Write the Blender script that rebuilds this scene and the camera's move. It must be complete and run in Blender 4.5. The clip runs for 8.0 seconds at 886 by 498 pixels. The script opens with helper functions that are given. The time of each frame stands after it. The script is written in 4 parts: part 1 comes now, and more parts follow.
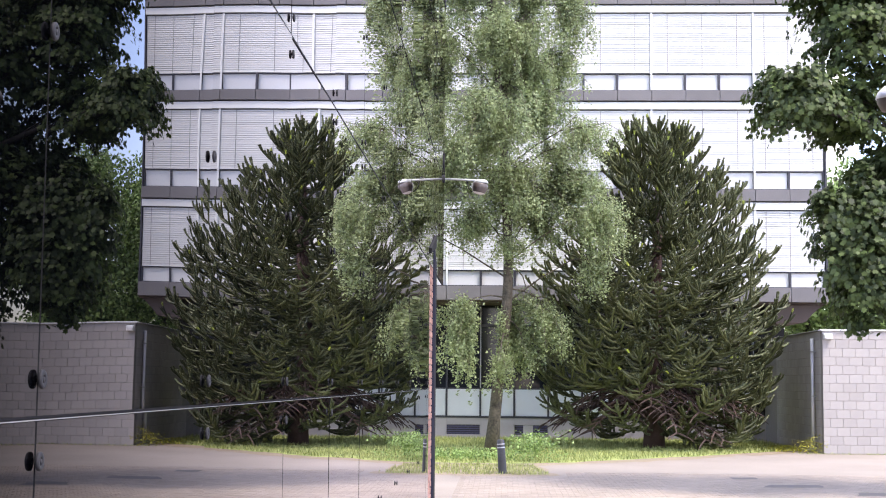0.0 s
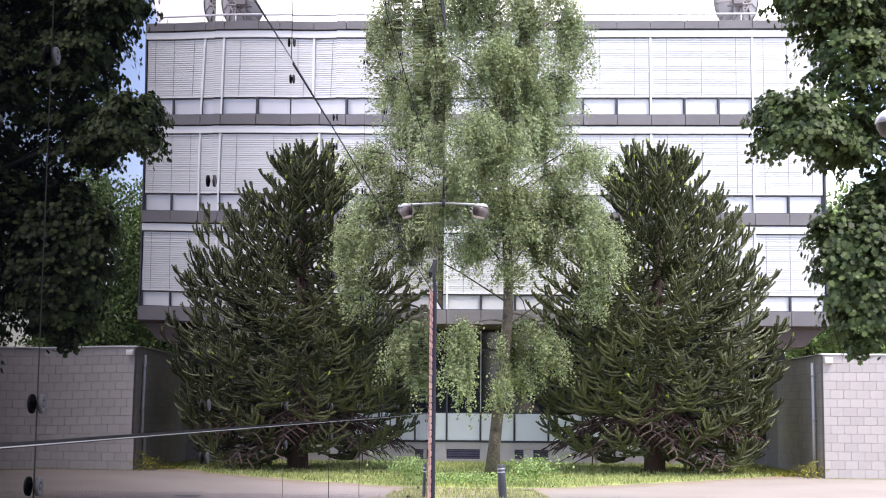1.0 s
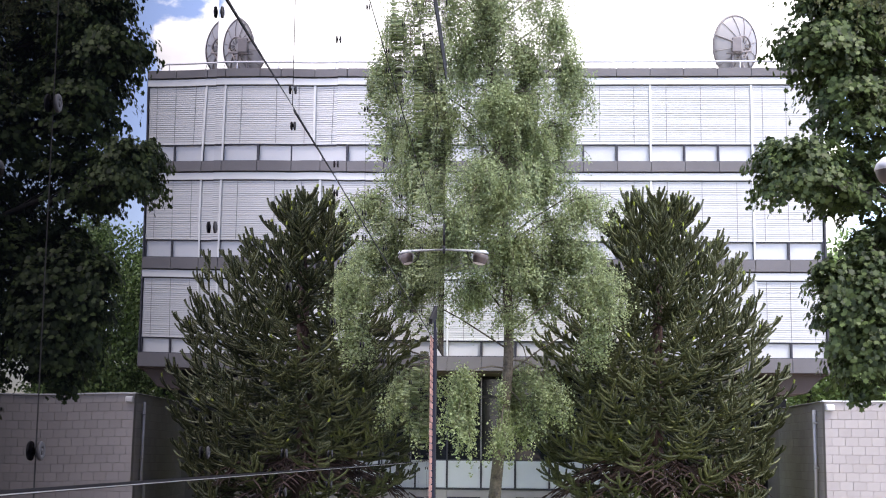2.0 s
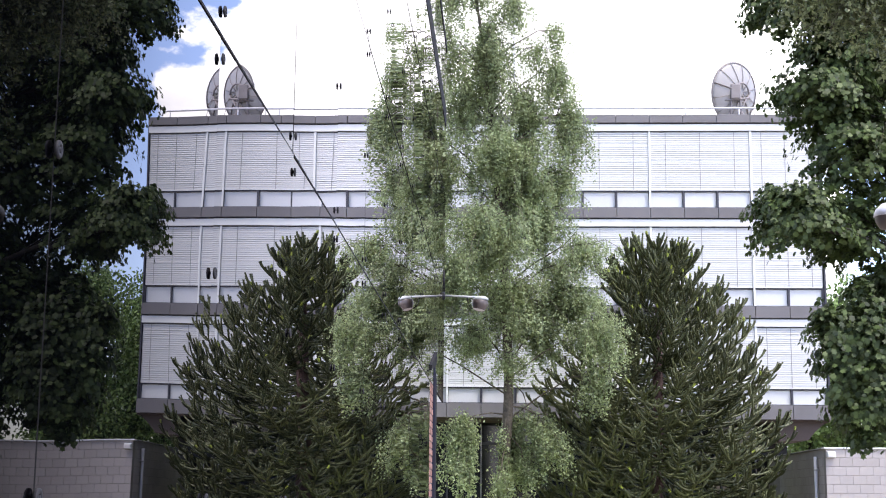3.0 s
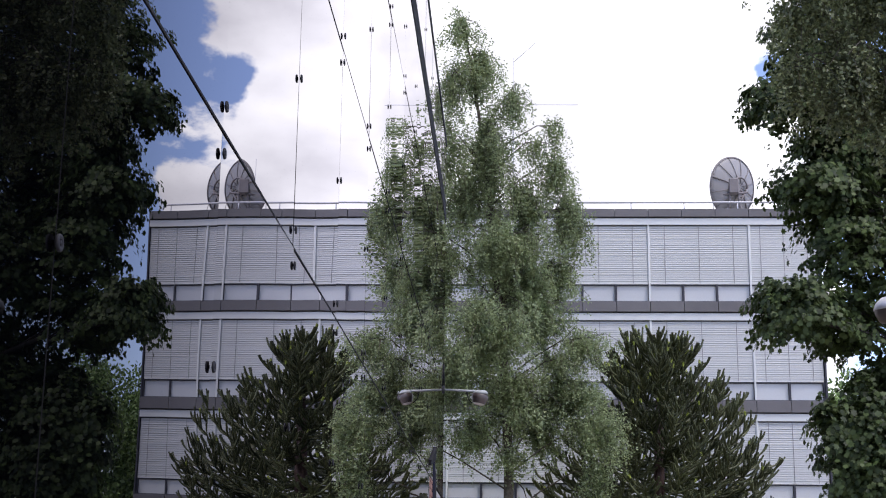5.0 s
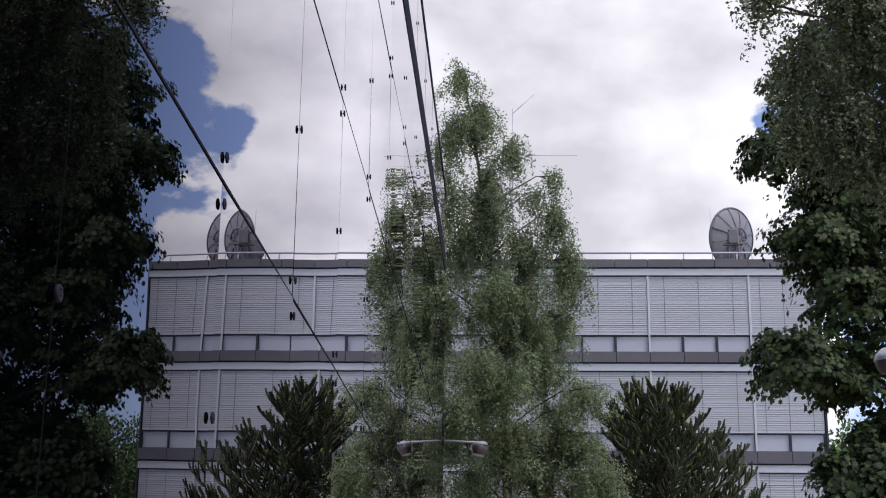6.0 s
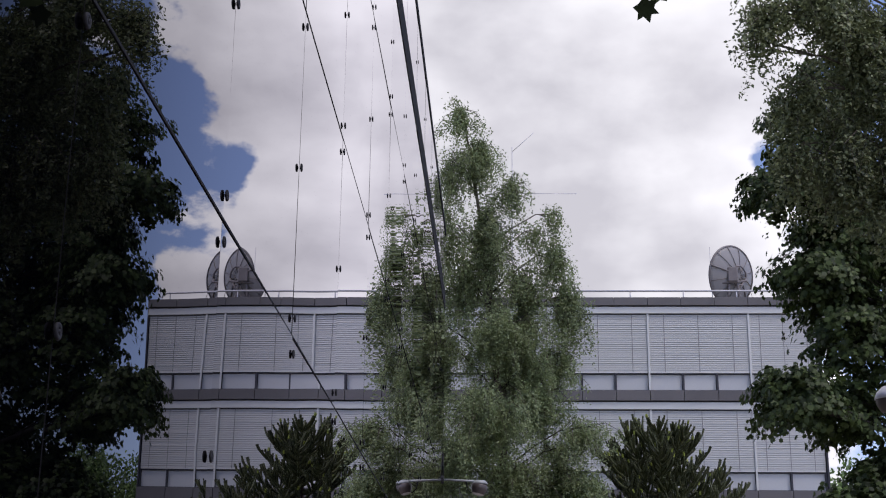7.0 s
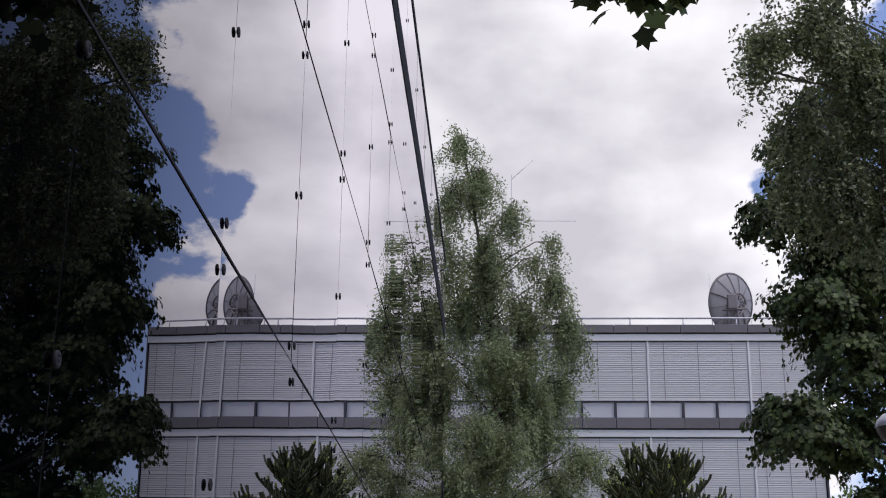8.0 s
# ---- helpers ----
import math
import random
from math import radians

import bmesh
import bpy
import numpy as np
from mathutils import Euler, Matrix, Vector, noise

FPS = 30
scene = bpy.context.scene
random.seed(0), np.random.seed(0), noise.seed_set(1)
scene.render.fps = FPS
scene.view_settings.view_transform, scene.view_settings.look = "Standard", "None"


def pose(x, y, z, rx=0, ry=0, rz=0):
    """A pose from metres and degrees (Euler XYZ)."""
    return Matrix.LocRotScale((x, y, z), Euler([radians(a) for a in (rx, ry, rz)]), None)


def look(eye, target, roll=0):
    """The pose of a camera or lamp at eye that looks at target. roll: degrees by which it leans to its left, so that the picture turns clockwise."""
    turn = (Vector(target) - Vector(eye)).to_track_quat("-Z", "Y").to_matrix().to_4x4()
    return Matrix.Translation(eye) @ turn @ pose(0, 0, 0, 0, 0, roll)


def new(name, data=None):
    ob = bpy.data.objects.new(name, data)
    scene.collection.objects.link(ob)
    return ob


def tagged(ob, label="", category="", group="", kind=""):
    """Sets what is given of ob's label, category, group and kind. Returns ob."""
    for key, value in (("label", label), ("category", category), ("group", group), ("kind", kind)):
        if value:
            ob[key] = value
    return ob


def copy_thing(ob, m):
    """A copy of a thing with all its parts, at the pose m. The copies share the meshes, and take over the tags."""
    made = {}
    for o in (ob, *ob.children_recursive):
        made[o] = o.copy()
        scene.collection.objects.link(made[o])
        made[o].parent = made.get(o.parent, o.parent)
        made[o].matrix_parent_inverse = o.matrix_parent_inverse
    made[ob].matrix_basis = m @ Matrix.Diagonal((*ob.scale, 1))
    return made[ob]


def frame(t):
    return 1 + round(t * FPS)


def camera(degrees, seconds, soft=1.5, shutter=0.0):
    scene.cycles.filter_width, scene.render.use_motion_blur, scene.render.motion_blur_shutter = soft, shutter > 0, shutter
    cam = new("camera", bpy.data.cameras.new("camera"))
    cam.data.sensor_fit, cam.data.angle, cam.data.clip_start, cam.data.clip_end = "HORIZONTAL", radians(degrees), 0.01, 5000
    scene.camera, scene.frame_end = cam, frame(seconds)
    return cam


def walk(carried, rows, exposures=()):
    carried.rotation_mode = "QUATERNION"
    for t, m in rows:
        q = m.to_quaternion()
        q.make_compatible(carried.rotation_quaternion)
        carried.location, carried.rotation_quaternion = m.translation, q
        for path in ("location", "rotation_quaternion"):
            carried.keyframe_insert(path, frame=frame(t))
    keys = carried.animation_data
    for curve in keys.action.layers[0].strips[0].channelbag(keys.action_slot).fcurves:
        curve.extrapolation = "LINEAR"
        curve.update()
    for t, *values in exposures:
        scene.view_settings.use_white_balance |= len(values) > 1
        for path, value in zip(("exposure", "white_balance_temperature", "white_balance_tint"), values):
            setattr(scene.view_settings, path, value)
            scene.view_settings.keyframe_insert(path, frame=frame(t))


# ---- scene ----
FOV = 34.8
cam = camera(FOV, 8.0, 1.1)
# the camera stands on one spot beside the glass front and tilts upwards: seconds, yaw, pitch, roll
STAND = (0.80, 0.0, 1.90)
ROWS = [
    (0.0, 2.479, 5.420, -0.55), (0.5, 2.480, 5.717, -0.54), (1.0, 2.489, 6.399, -0.53), (1.5, 2.511, 7.312, -0.545),
    (3.0, 2.531, 10.147, -0.58), (3.5, 2.532, 11.010, -0.60), (4.0, 2.536, 11.976, -0.59), (4.5, 2.548, 12.899, -0.60),
    (6.0, 2.562, 15.983, -0.64), (6.5, 2.556, 16.744, -0.635), (7.0, 2.563, 17.524, -0.64), (7.5, 2.563, 18.206, -0.62),
    (8.0, 2.558, 18.636, -0.60),
]
EXPOSURES = [(0.0, 1.13, 6800, 10), (1.0, 1.09, 6800, 10), (1.5, 0.95, 6750, 10), (3.5, 0.78, 6500, 8), (4.5, 0.22, 6350, 10), (6.0, -0.76, 6250, 12), (8.0, -0.92, 6350, 13)]
walk(cam, [(t, pose(*STAND, 90 + pitch, 0, yaw) @ pose(0, 0, 0, 0, 0, -roll)) for t, yaw, pitch, roll in ROWS], EXPOSURES)

# ---- sky and sun ----
SUN_AZ, SUN_EL = radians(130), radians(60)  # clockwise from +y, above the horizon
world = bpy.data.worlds.new("sky")
scene.world = world
world.use_nodes = True
wn, wl = world.node_tree.nodes, world.node_tree.links
bg = wn["Background"]
bg.inputs["Strength"].default_value = 0.15
sky = wn.new("ShaderNodeTexSky")
sky.sky_type, sky.sun_disc, sky.sun_elevation, sky.sun_rotation = "NISHITA", False, SUN_EL, SUN_AZ
tc = wn.new("ShaderNodeTexCoord")
stretch = wn.new("ShaderNodeMapping")
stretch.inputs["Scale"].default_value = (1.0, 1.0, 1.7)
stretch.inputs["Location"].default_value = (0.35, 0.1, 0.42)
wl.new(tc.outputs["Generated"], stretch.inputs["Vector"])
puff = wn.new("ShaderNodeTexNoise")
puff.inputs["Scale"].default_value, puff.inputs["Detail"].default_value, puff.inputs["Roughness"].default_value = 11.0, 10.0, 0.58
wl.new(stretch.outputs["Vector"], puff.inputs["Vector"])
axes = wn.new("ShaderNodeSeparateXYZ")
wl.new(tc.outputs["Generated"], axes.inputs["Vector"])
thin = wn.new("ShaderNodeMapRange")  # the cloud sheet thins out towards the east
thin.inputs["From Min"].default_value, thin.inputs["From Max"].default_value = 0.14, 0.25
thin.inputs["To Min"].default_value, thin.inputs["To Max"].default_value = 0.26, -0.15
wl.new(axes.outputs["X"], thin.inputs["Value"])
cover = wn.new("ShaderNodeMath")
cover.operation = "ADD"
wl.new(puff.outputs["Fac"], cover.inputs[0]), wl.new(thin.outputs["Result"], cover.inputs[1])
south = wn.new("ShaderNodeMapRange")  # and breaks up towards the south
south.inputs["From Min"].default_value, south.inputs["From Max"].default_value = -0.35, 0.35
south.inputs["To Min"].default_value, south.inputs["To Max"].default_value = -0.26, 0.0
wl.new(axes.outputs["Y"], south.inputs["Value"])
cover2 = wn.new("ShaderNodeMath")
cover2.operation = "ADD"
wl.new(cover.outputs["Value"], cover2.inputs[0]), wl.new(south.outputs["Result"], cover2.inputs[1])
west = wn.new("ShaderNodeMapRange")  # and towards the west
west.inputs["From Min"].default_value, west.inputs["From Max"].default_value = -0.55, -0.15
west.inputs["To Min"].default_value, west.inputs["To Max"].default_value = -0.28, 0.0
wl.new(axes.outputs["X"], west.inputs["Value"])
cover3 = wn.new("ShaderNodeMath")
cover3.operation = "ADD"
wl.new(cover2.outputs["Value"], cover3.inputs[0]), wl.new(west.outputs["Result"], cover3.inputs[1])
last = cover3.outputs["Value"]
for way, reach, much in (((0.137, 0.945, 0.298), 0.036, -0.30), ((0.183, 0.919, 0.347), 0.030, -0.24), ((0.221, 0.936, 0.275), 0.034, 0.24)):
    # two blue gaps in the sheet and one loose puff
    gap, fade, plus = wn.new("ShaderNodeVectorMath"), wn.new("ShaderNodeMapRange"), wn.new("ShaderNodeMath")
    gap.operation, gap.inputs[1].default_value, fade.interpolation_type = "DISTANCE", way, "SMOOTHSTEP"
    fade.inputs["From Max"].default_value, fade.inputs["To Min"].default_value, fade.inputs["To Max"].default_value = reach, much, 0.0
    wl.new(tc.outputs["Generated"], gap.inputs[0]), wl.new(gap.outputs["Value"], fade.inputs["Value"])
    wl.new(last, plus.inputs[0]), wl.new(fade.outputs["Result"], plus.inputs[1])
    last = plus.outputs["Value"]
edge = wn.new("ShaderNodeMapRange")
edge.interpolation_type = "SMOOTHSTEP"
edge.inputs["From Min"].default_value, edge.inputs["From Max"].default_value = 0.44, 0.54
wl.new(last, edge.inputs["Value"])
grey = wn.new("ShaderNodeTexNoise")
grey.inputs["Scale"].default_value, grey.inputs["Detail"].default_value = 7.0, 8.0
wl.new(stretch.outputs["Vector"], grey.inputs["Vector"])
tone = wn.new("ShaderNodeValToRGB")
tone.color_ramp.elements[0].position, tone.color_ramp.elements[0].color = 0.36, (7.9, 7.7, 8.15, 1)
tone.color_ramp.elements[1].position, tone.color_ramp.elements[1].color = 0.62, (12.6, 12.35, 12.6, 1)
wl.new(grey.outputs["Fac"], tone.inputs["Fac"])
lit = wn.new("ShaderNodeMapRange")  # the sky is brighter on the sun's side
lit.inputs["From Min"].default_value, lit.inputs["From Max"].default_value = 0.13, 0.29
lit.inputs["To Min"].default_value, lit.inputs["To Max"].default_value = 1.0, 1.5
wl.new(axes.outputs["X"], lit.inputs["Value"])
glow = wn.new("ShaderNodeVectorMath")
glow.operation = "SCALE"
clear = wn.new("ShaderNodeVectorMath")  # deep clear blue between the clouds
clear.operation = "MULTIPLY"
clear.inputs[1].default_value = (1.65, 1.50, 1.70)
wl.new(sky.outputs["Color"], clear.inputs[0])
clouds = wn.new("ShaderNodeMix")
clouds.data_type = "RGBA"
wl.new(edge.outputs["Result"], clouds.inputs[0]), wl.new(clear.outputs["Vector"], clouds.inputs[6]), wl.new(tone.outputs["Color"], clouds.inputs[7])
wl.new(clouds.outputs[2], glow.inputs[0]), wl.new(lit.outputs["Result"], glow.inputs["Scale"])
wl.new(glow.outputs["Vector"], bg.inputs["Color"])

sun = new("sun", bpy.data.lights.new("sun", "SUN"))
sun.data.energy, sun.data.angle, sun.data.color = 2.5, radians(14), (1.0, 0.93, 0.84)
sun.matrix_world = look((math.sin(SUN_AZ) * math.cos(SUN_EL) * 60, math.cos(SUN_AZ) * math.cos(SUN_EL) * 60, math.sin(SUN_EL) * 60), (0, 0, 0))


# ---- materials ----
def surface(name, colour, rough=0.6, vary=0.15, scale=6.0, fine=60.0, bump=0.1, metal=0.0, spec=0.5, island=0.0, each=0.0, second=None, through_light=0.0):
    """A noisy surface: large stains and fine grain in the colour and the relief; island and each vary it piece by piece."""
    m = bpy.data.materials.new(name)
    m.use_nodes = True
    n, l = m.node_tree.nodes, m.node_tree.links
    p = n["Principled BSDF"]
    p.inputs["Roughness"].default_value, p.inputs["Metallic"].default_value = rough, metal
    p.inputs["Specular IOR Level"].default_value = spec
    co = n.new("ShaderNodeTexCoord")
    big, small = n.new("ShaderNodeTexNoise"), n.new("ShaderNodeTexNoise")
    for node, s, d in ((big, scale, 4.0), (small, fine, 3.0)):
        node.inputs["Scale"].default_value, node.inputs["Detail"].default_value = s, d
        l.new(co.outputs["Object"], node.inputs["Vector"])
    add = n.new("ShaderNodeMath")
    add.operation = "ADD"
    l.new(big.outputs["Fac"], add.inputs[0]), l.new(small.outputs["Fac"], add.inputs[1])
    last = add.outputs[0]
    for on, node, out in ((island, "ShaderNodeNewGeometry", "Random Per Island"), (each, "ShaderNodeObjectInfo", "Random")):
        if on:
            src, mul, plus = n.new(node), n.new("ShaderNodeMath"), n.new("ShaderNodeMath")
            mul.operation, plus.operation = "MULTIPLY_ADD", "ADD"
            mul.inputs[1].default_value, mul.inputs[2].default_value = on, -on / 2
            l.new(src.outputs[out], mul.inputs[0]), l.new(mul.outputs[0], plus.inputs[0]), l.new(last, plus.inputs[1])
            last = plus.outputs[0]
    span = n.new("ShaderNodeMapRange")
    span.inputs["From Min"].default_value, span.inputs["From Max"].default_value = 0.55, 1.45
    l.new(last, span.inputs["Value"])
    mix = n.new("ShaderNodeMix")
    mix.data_type = "RGBA"
    low = tuple(c * (1 - vary) for c in colour)
    high = tuple(min(1.0, c * (1 + vary)) for c in (second or colour))
    mix.inputs[6].default_value, mix.inputs[7].default_value = (*low, 1), (*high, 1)
    l.new(span.outputs["Result"], mix.inputs[0]), l.new(mix.outputs[2], p.inputs["Base Color"])
    if bump:
        b = n.new("ShaderNodeBump")
        b.inputs["Strength"].default_value, b.inputs["Distance"].default_value = bump, 0.02
        l.new(add.outputs[0], b.inputs["Height"]), l.new(b.outputs["Normal"], p.inputs["Normal"])
    if through_light:
        t = n.new("ShaderNodeBsdfTranslucent")
        both = n.new("ShaderNodeMixShader")
        both.inputs[0].default_value = through_light
        l.new(mix.outputs[2], t.inputs["Color"])
        l.new(p.outputs[0], both.inputs[1]), l.new(t.outputs[0], both.inputs[2])
        l.new(both.outputs[0], n["Material Output"].inputs["Surface"])
    return m


def mirror_glass():
    """Dark solar-control glass: black behind, gloss that rises steeply towards grazing views."""
    m = bpy.data.materials.new("solar_glass")
    m.use_nodes = True
    n, l = m.node_tree.nodes, m.node_tree.links
    n.remove(n["Principled BSDF"])
    dark, gloss, mix, fr, span = (n.new("ShaderNode" + k) for k in ("BsdfDiffuse", "BsdfGlossy", "MixShader", "Fresnel", "Math"))
    dark.inputs["Color"].default_value = (0.0004, 0.0005, 0.0008, 1)
    gloss.inputs["Color"].default_value, gloss.inputs["Roughness"].default_value = (0.98, 0.96, 1.0, 1), 0.0
    fr.inputs["IOR"].default_value = 1.50
    span.operation, span.use_clamp = "MULTIPLY_ADD", True  # a coating that steepens the rise
    span.inputs[1].default_value, span.inputs[2].default_value = 2.1, -0.28
    most = n.new("ShaderNodeMath")
    most.operation, most.inputs[1].default_value = "MINIMUM", 0.84
    l.new(fr.outputs[0], span.inputs[0]), l.new(span.outputs[0], most.inputs[0]), l.new(most.outputs[0], mix.inputs[0])
    l.new(dark.outputs[0], mix.inputs[1]), l.new(gloss.outputs[0], mix.inputs[2])
    l.new(mix.outputs[0], n["Material Output"].inputs["Surface"])
    return m


M = {
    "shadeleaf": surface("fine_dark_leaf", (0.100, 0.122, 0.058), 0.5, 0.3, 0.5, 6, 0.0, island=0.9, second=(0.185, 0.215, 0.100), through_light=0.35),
    "glass": mirror_glass(),
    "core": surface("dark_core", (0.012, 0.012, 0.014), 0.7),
    "seal": surface("rubber_seal", (0.015, 0.015, 0.016), 0.9, bump=0.0, spec=0.0),
    "alu": surface("brushed_aluminium", (0.42, 0.42, 0.43), 0.38, 0.08, 3, 90, 0.03, metal=0.9),
    "steel": surface("dark_steel", (0.02, 0.02, 0.022), 0.7, 0.2, 4, 80, 0.04, spec=0.15),
    "anthracite": surface("anthracite_metal", (0.010, 0.010, 0.011), 0.8, 0.2, 2, 40, 0.05, spec=0.15),
    "bluegrey": surface("bluish_dark_profile", (0.010, 0.011, 0.022), 0.85, 0.15, 2, 40, 0.03, spec=0.05),
    "brick": surface("red_brick", (0.20, 0.098, 0.074), 0.9, 0.25, 8, 120, 0.4, each=0.7, second=(0.28, 0.155, 0.12)),
    "mortar": surface("mortar", (0.13, 0.115, 0.105), 0.95, 0.15, 10, 120, 0.3),
    "block": surface("concrete_block", (0.37, 0.345, 0.325), 0.92, 0.12, 1.6, 70, 0.25, each=0.5),
    "blockjoint_shade": surface("block_joint_and_shade", (0.25, 0.23, 0.215), 0.95, 0.1, 5, 90, 0.2),
    "fascia": surface("grey_fascia_panel", (0.152, 0.146, 0.147), 0.75, 0.14, 1.3, 50, 0.1, each=0.35),
    "white": surface("white_enamel", (0.68, 0.695, 0.665), 0.45, 0.05, 1.2, 40, 0.03),
    "slat": surface("white_blind_slat", (0.550, 0.560, 0.535), 0.5, 0.05, 0.9, 30, 0.0, each=0.18),
    "blindback": surface("grey_behind_slats", (0.20, 0.205, 0.20), 0.7, 0.1, 1.0, 30, 0.0),
    "pane": surface("pale_window_pane", (0.56, 0.57, 0.565), 0.12, 0.06, 0.8, 20, 0.0, each=0.35),
    "darkpane": surface("dark_window_pane", (0.020, 0.022, 0.028), 0.06, 0.3, 0.8, 20, 0.0),
    "mullion": surface("dark_mullion", (0.035, 0.035, 0.045), 0.5, 0.15, 3, 40, 0.0),
    "plinth": surface("concrete_plinth", (0.36, 0.34, 0.33), 0.9, 0.15, 1.6, 60, 0.15, each=0.25),
    "panel": surface("white_parapet_panel", (0.66, 0.68, 0.68), 0.5, 0.05, 1.5, 40, 0.03, each=0.15),
    "grille": surface("violet_grey_grille", (0.055, 0.05, 0.10), 0.5, 0.2, 3, 40, 0.0),
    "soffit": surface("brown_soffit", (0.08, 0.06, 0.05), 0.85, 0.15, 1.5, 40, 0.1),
    "roofing": surface("grey_roofing", (0.22, 0.22, 0.22), 0.9, 0.15, 0.8, 30, 0.1),
    "rail": surface("galvanised_rail", (0.55, 0.55, 0.57), 0.5, 0.1, 3, 60, 0.0, metal=0.4),
    "dish": surface("pale_dish", (0.29, 0.28, 0.27), 0.55, 0.06, 1.6, 30, 0.03),
    "dishframe": surface("weathered_dish_frame", (0.20, 0.18, 0.175), 0.6, 0.2, 4, 50, 0.05),
    "paving": surface("beige_pavers", (0.235, 0.200, 0.168), 0.9, 0.14, 0.35, 25, 0.15, second=(0.270, 0.235, 0.202)),
    "paver": surface("brick_paver", (0.245, 0.203, 0.168), 0.9, 0.12, 0.5, 40, 0.2, island=0.5, second=(0.290, 0.245, 0.205)),
    "patch": surface("damp_patch", (0.12, 0.105, 0.095), 0.8, 0.3, 4, 30, 0.1),
    "soil": surface("dry_soil", (0.25, 0.20, 0.14), 0.95, 0.25, 1.3, 30, 0.4),
    "lawn": surface("lawn_ground", (0.16, 0.22, 0.06), 0.95, 0.3, 0.9, 40, 0.4, second=(0.30, 0.34, 0.10)),
    "grass": surface("grass_blade", (0.20, 0.25, 0.07), 0.7, 0.3, 0.7, 9, 0.0, island=0.7, second=(0.36, 0.38, 0.15), through_light=0.3),
    "herb": surface("ground_cover_leaf", (0.15, 0.23, 0.07), 0.6, 0.3, 1.5, 12, 0.0, island=0.8, second=(0.24, 0.34, 0.11), through_light=0.3),
    "weed": surface("yellow_weed", (0.42, 0.40, 0.05), 0.8, 0.3, 3, 20, 0.0, island=0.8, through_light=0.3),
    "birchbark": surface("birch_bark", (0.022, 0.018, 0.014), 0.9, 0.6, 3.5, 16, 1.0, second=(0.085, 0.072, 0.052)),
    "bark": surface("maple_bark", (0.032, 0.027, 0.022), 0.95, 0.35, 4, 30, 0.6),
    "monkeybark": surface("reddish_bark", (0.075, 0.045, 0.038), 0.95, 0.35, 4, 30, 0.6),
    "birchleaf": surface("birch_leaf", (0.172, 0.215, 0.108), 0.5, 0.25, 0.5, 4, 0.0, island=0.7, second=(0.300, 0.360, 0.178), through_light=0.46, spec=0.45),
    "mapleleaf": surface("maple_leaf", (0.036, 0.058, 0.020), 0.55, 0.3, 0.5, 6, 0.0, island=0.9, second=(0.078, 0.112, 0.034), through_light=0.25, spec=0.3),
    "needle": surface("monkey_puzzle_scale", (0.036, 0.044, 0.020), 0.5, 0.3, 0.5, 9, 0.0, island=0.5, second=(0.098, 0.110, 0.046), spec=0.4),
    "freshtip": surface("fresh_yellow_green_tip", (0.30, 0.36, 0.06), 0.6, 0.2, 3, 20, 0.0, island=0.4),
    "deadtwig": surface("brown_dead_twig", (0.065, 0.040, 0.033), 0.9, 0.3, 3, 20, 0.2, island=0.5),
    "farleaf": surface("far_leaf", (0.10, 0.165, 0.05), 0.6, 0.3, 0.3, 4, 0.0, island=0.9, second=(0.19, 0.28, 0.085), through_light=0.25),
    "lamphood": surface("grey_brown_lamp_hood", (0.075, 0.060, 0.054), 0.4, 0.12, 4, 40, 0.03),
    "lampglass": surface("frosted_lamp_cover", (0.62, 0.60, 0.60), 0.25, 0.06, 4, 40, 0.0),
    "lamparm": surface("pale_lamp_arm", (0.33, 0.35, 0.34), 0.45, 0.06, 4, 40, 0.0),
    "plastic": surface("black_stake_wrap", (0.035, 0.036, 0.040), 0.6, 0.3, 5, 40, 0.1),
    "plaster": surface("grey_render", (0.42, 0.41, 0.39), 0.9, 0.1, 0.7, 30, 0.1),
}


# ---- building blocks ----
def mesh_object(name, verts, faces, material, parent=None, label="", smooth=False):
    me = bpy.data.meshes.new(name)
    me.from_pydata([tuple(v) for v in verts], [], [tuple(f) for f in faces])
    me.materials.append(M[material])
    if smooth:
        me.polygons.foreach_set("use_smooth", [True] * len(me.polygons))
    ob = new(name, me)
    if parent:
        ob.parent = parent
    return tagged(ob, label)


def part(name, bm, material, parent, label="", smooth=False):
    me = bpy.data.meshes.new(name)
    bm.to_mesh(me)
    bm.free()
    me.materials.append(M[material])
    if smooth:
        me.polygons.foreach_set("use_smooth", [True] * len(me.polygons))
    ob = new(name, me)
    ob.parent = parent
    return tagged(ob, label)


def thing(name, label, category, group="", kind="", at=None):
    ob = new(name)
    if at:
        ob.matrix_world = at
    return tagged(ob, label, category, group, kind)


def add_box(bm, a, b, bevel=0.0):
    """A box from corner a to corner b, its edges rounded off by bevel."""
    lo, hi = [min(p, q) for p, q in zip(a, b)], [max(p, q) for p, q in zip(a, b)]
    vs = [bm.verts.new((x, y, z)) for x in (lo[0], hi[0]) for y in (lo[1], hi[1]) for z in (lo[2], hi[2])]
    fs = [bm.faces.new([vs[i] for i in f]) for f in ((0, 1, 3, 2), (4, 6, 7, 5), (0, 4, 5, 1), (2, 3, 7, 6), (0, 2, 6, 4), (1, 5, 7, 3))]
    if bevel:
        bmesh.ops.bevel(bm, geom=list({e for f in fs for e in f.edges}), offset=bevel, segments=1, affect="EDGES")
    return bm


def box_bm(a, b, bevel=0.0):
    return add_box(bmesh.new(), a, b, bevel)


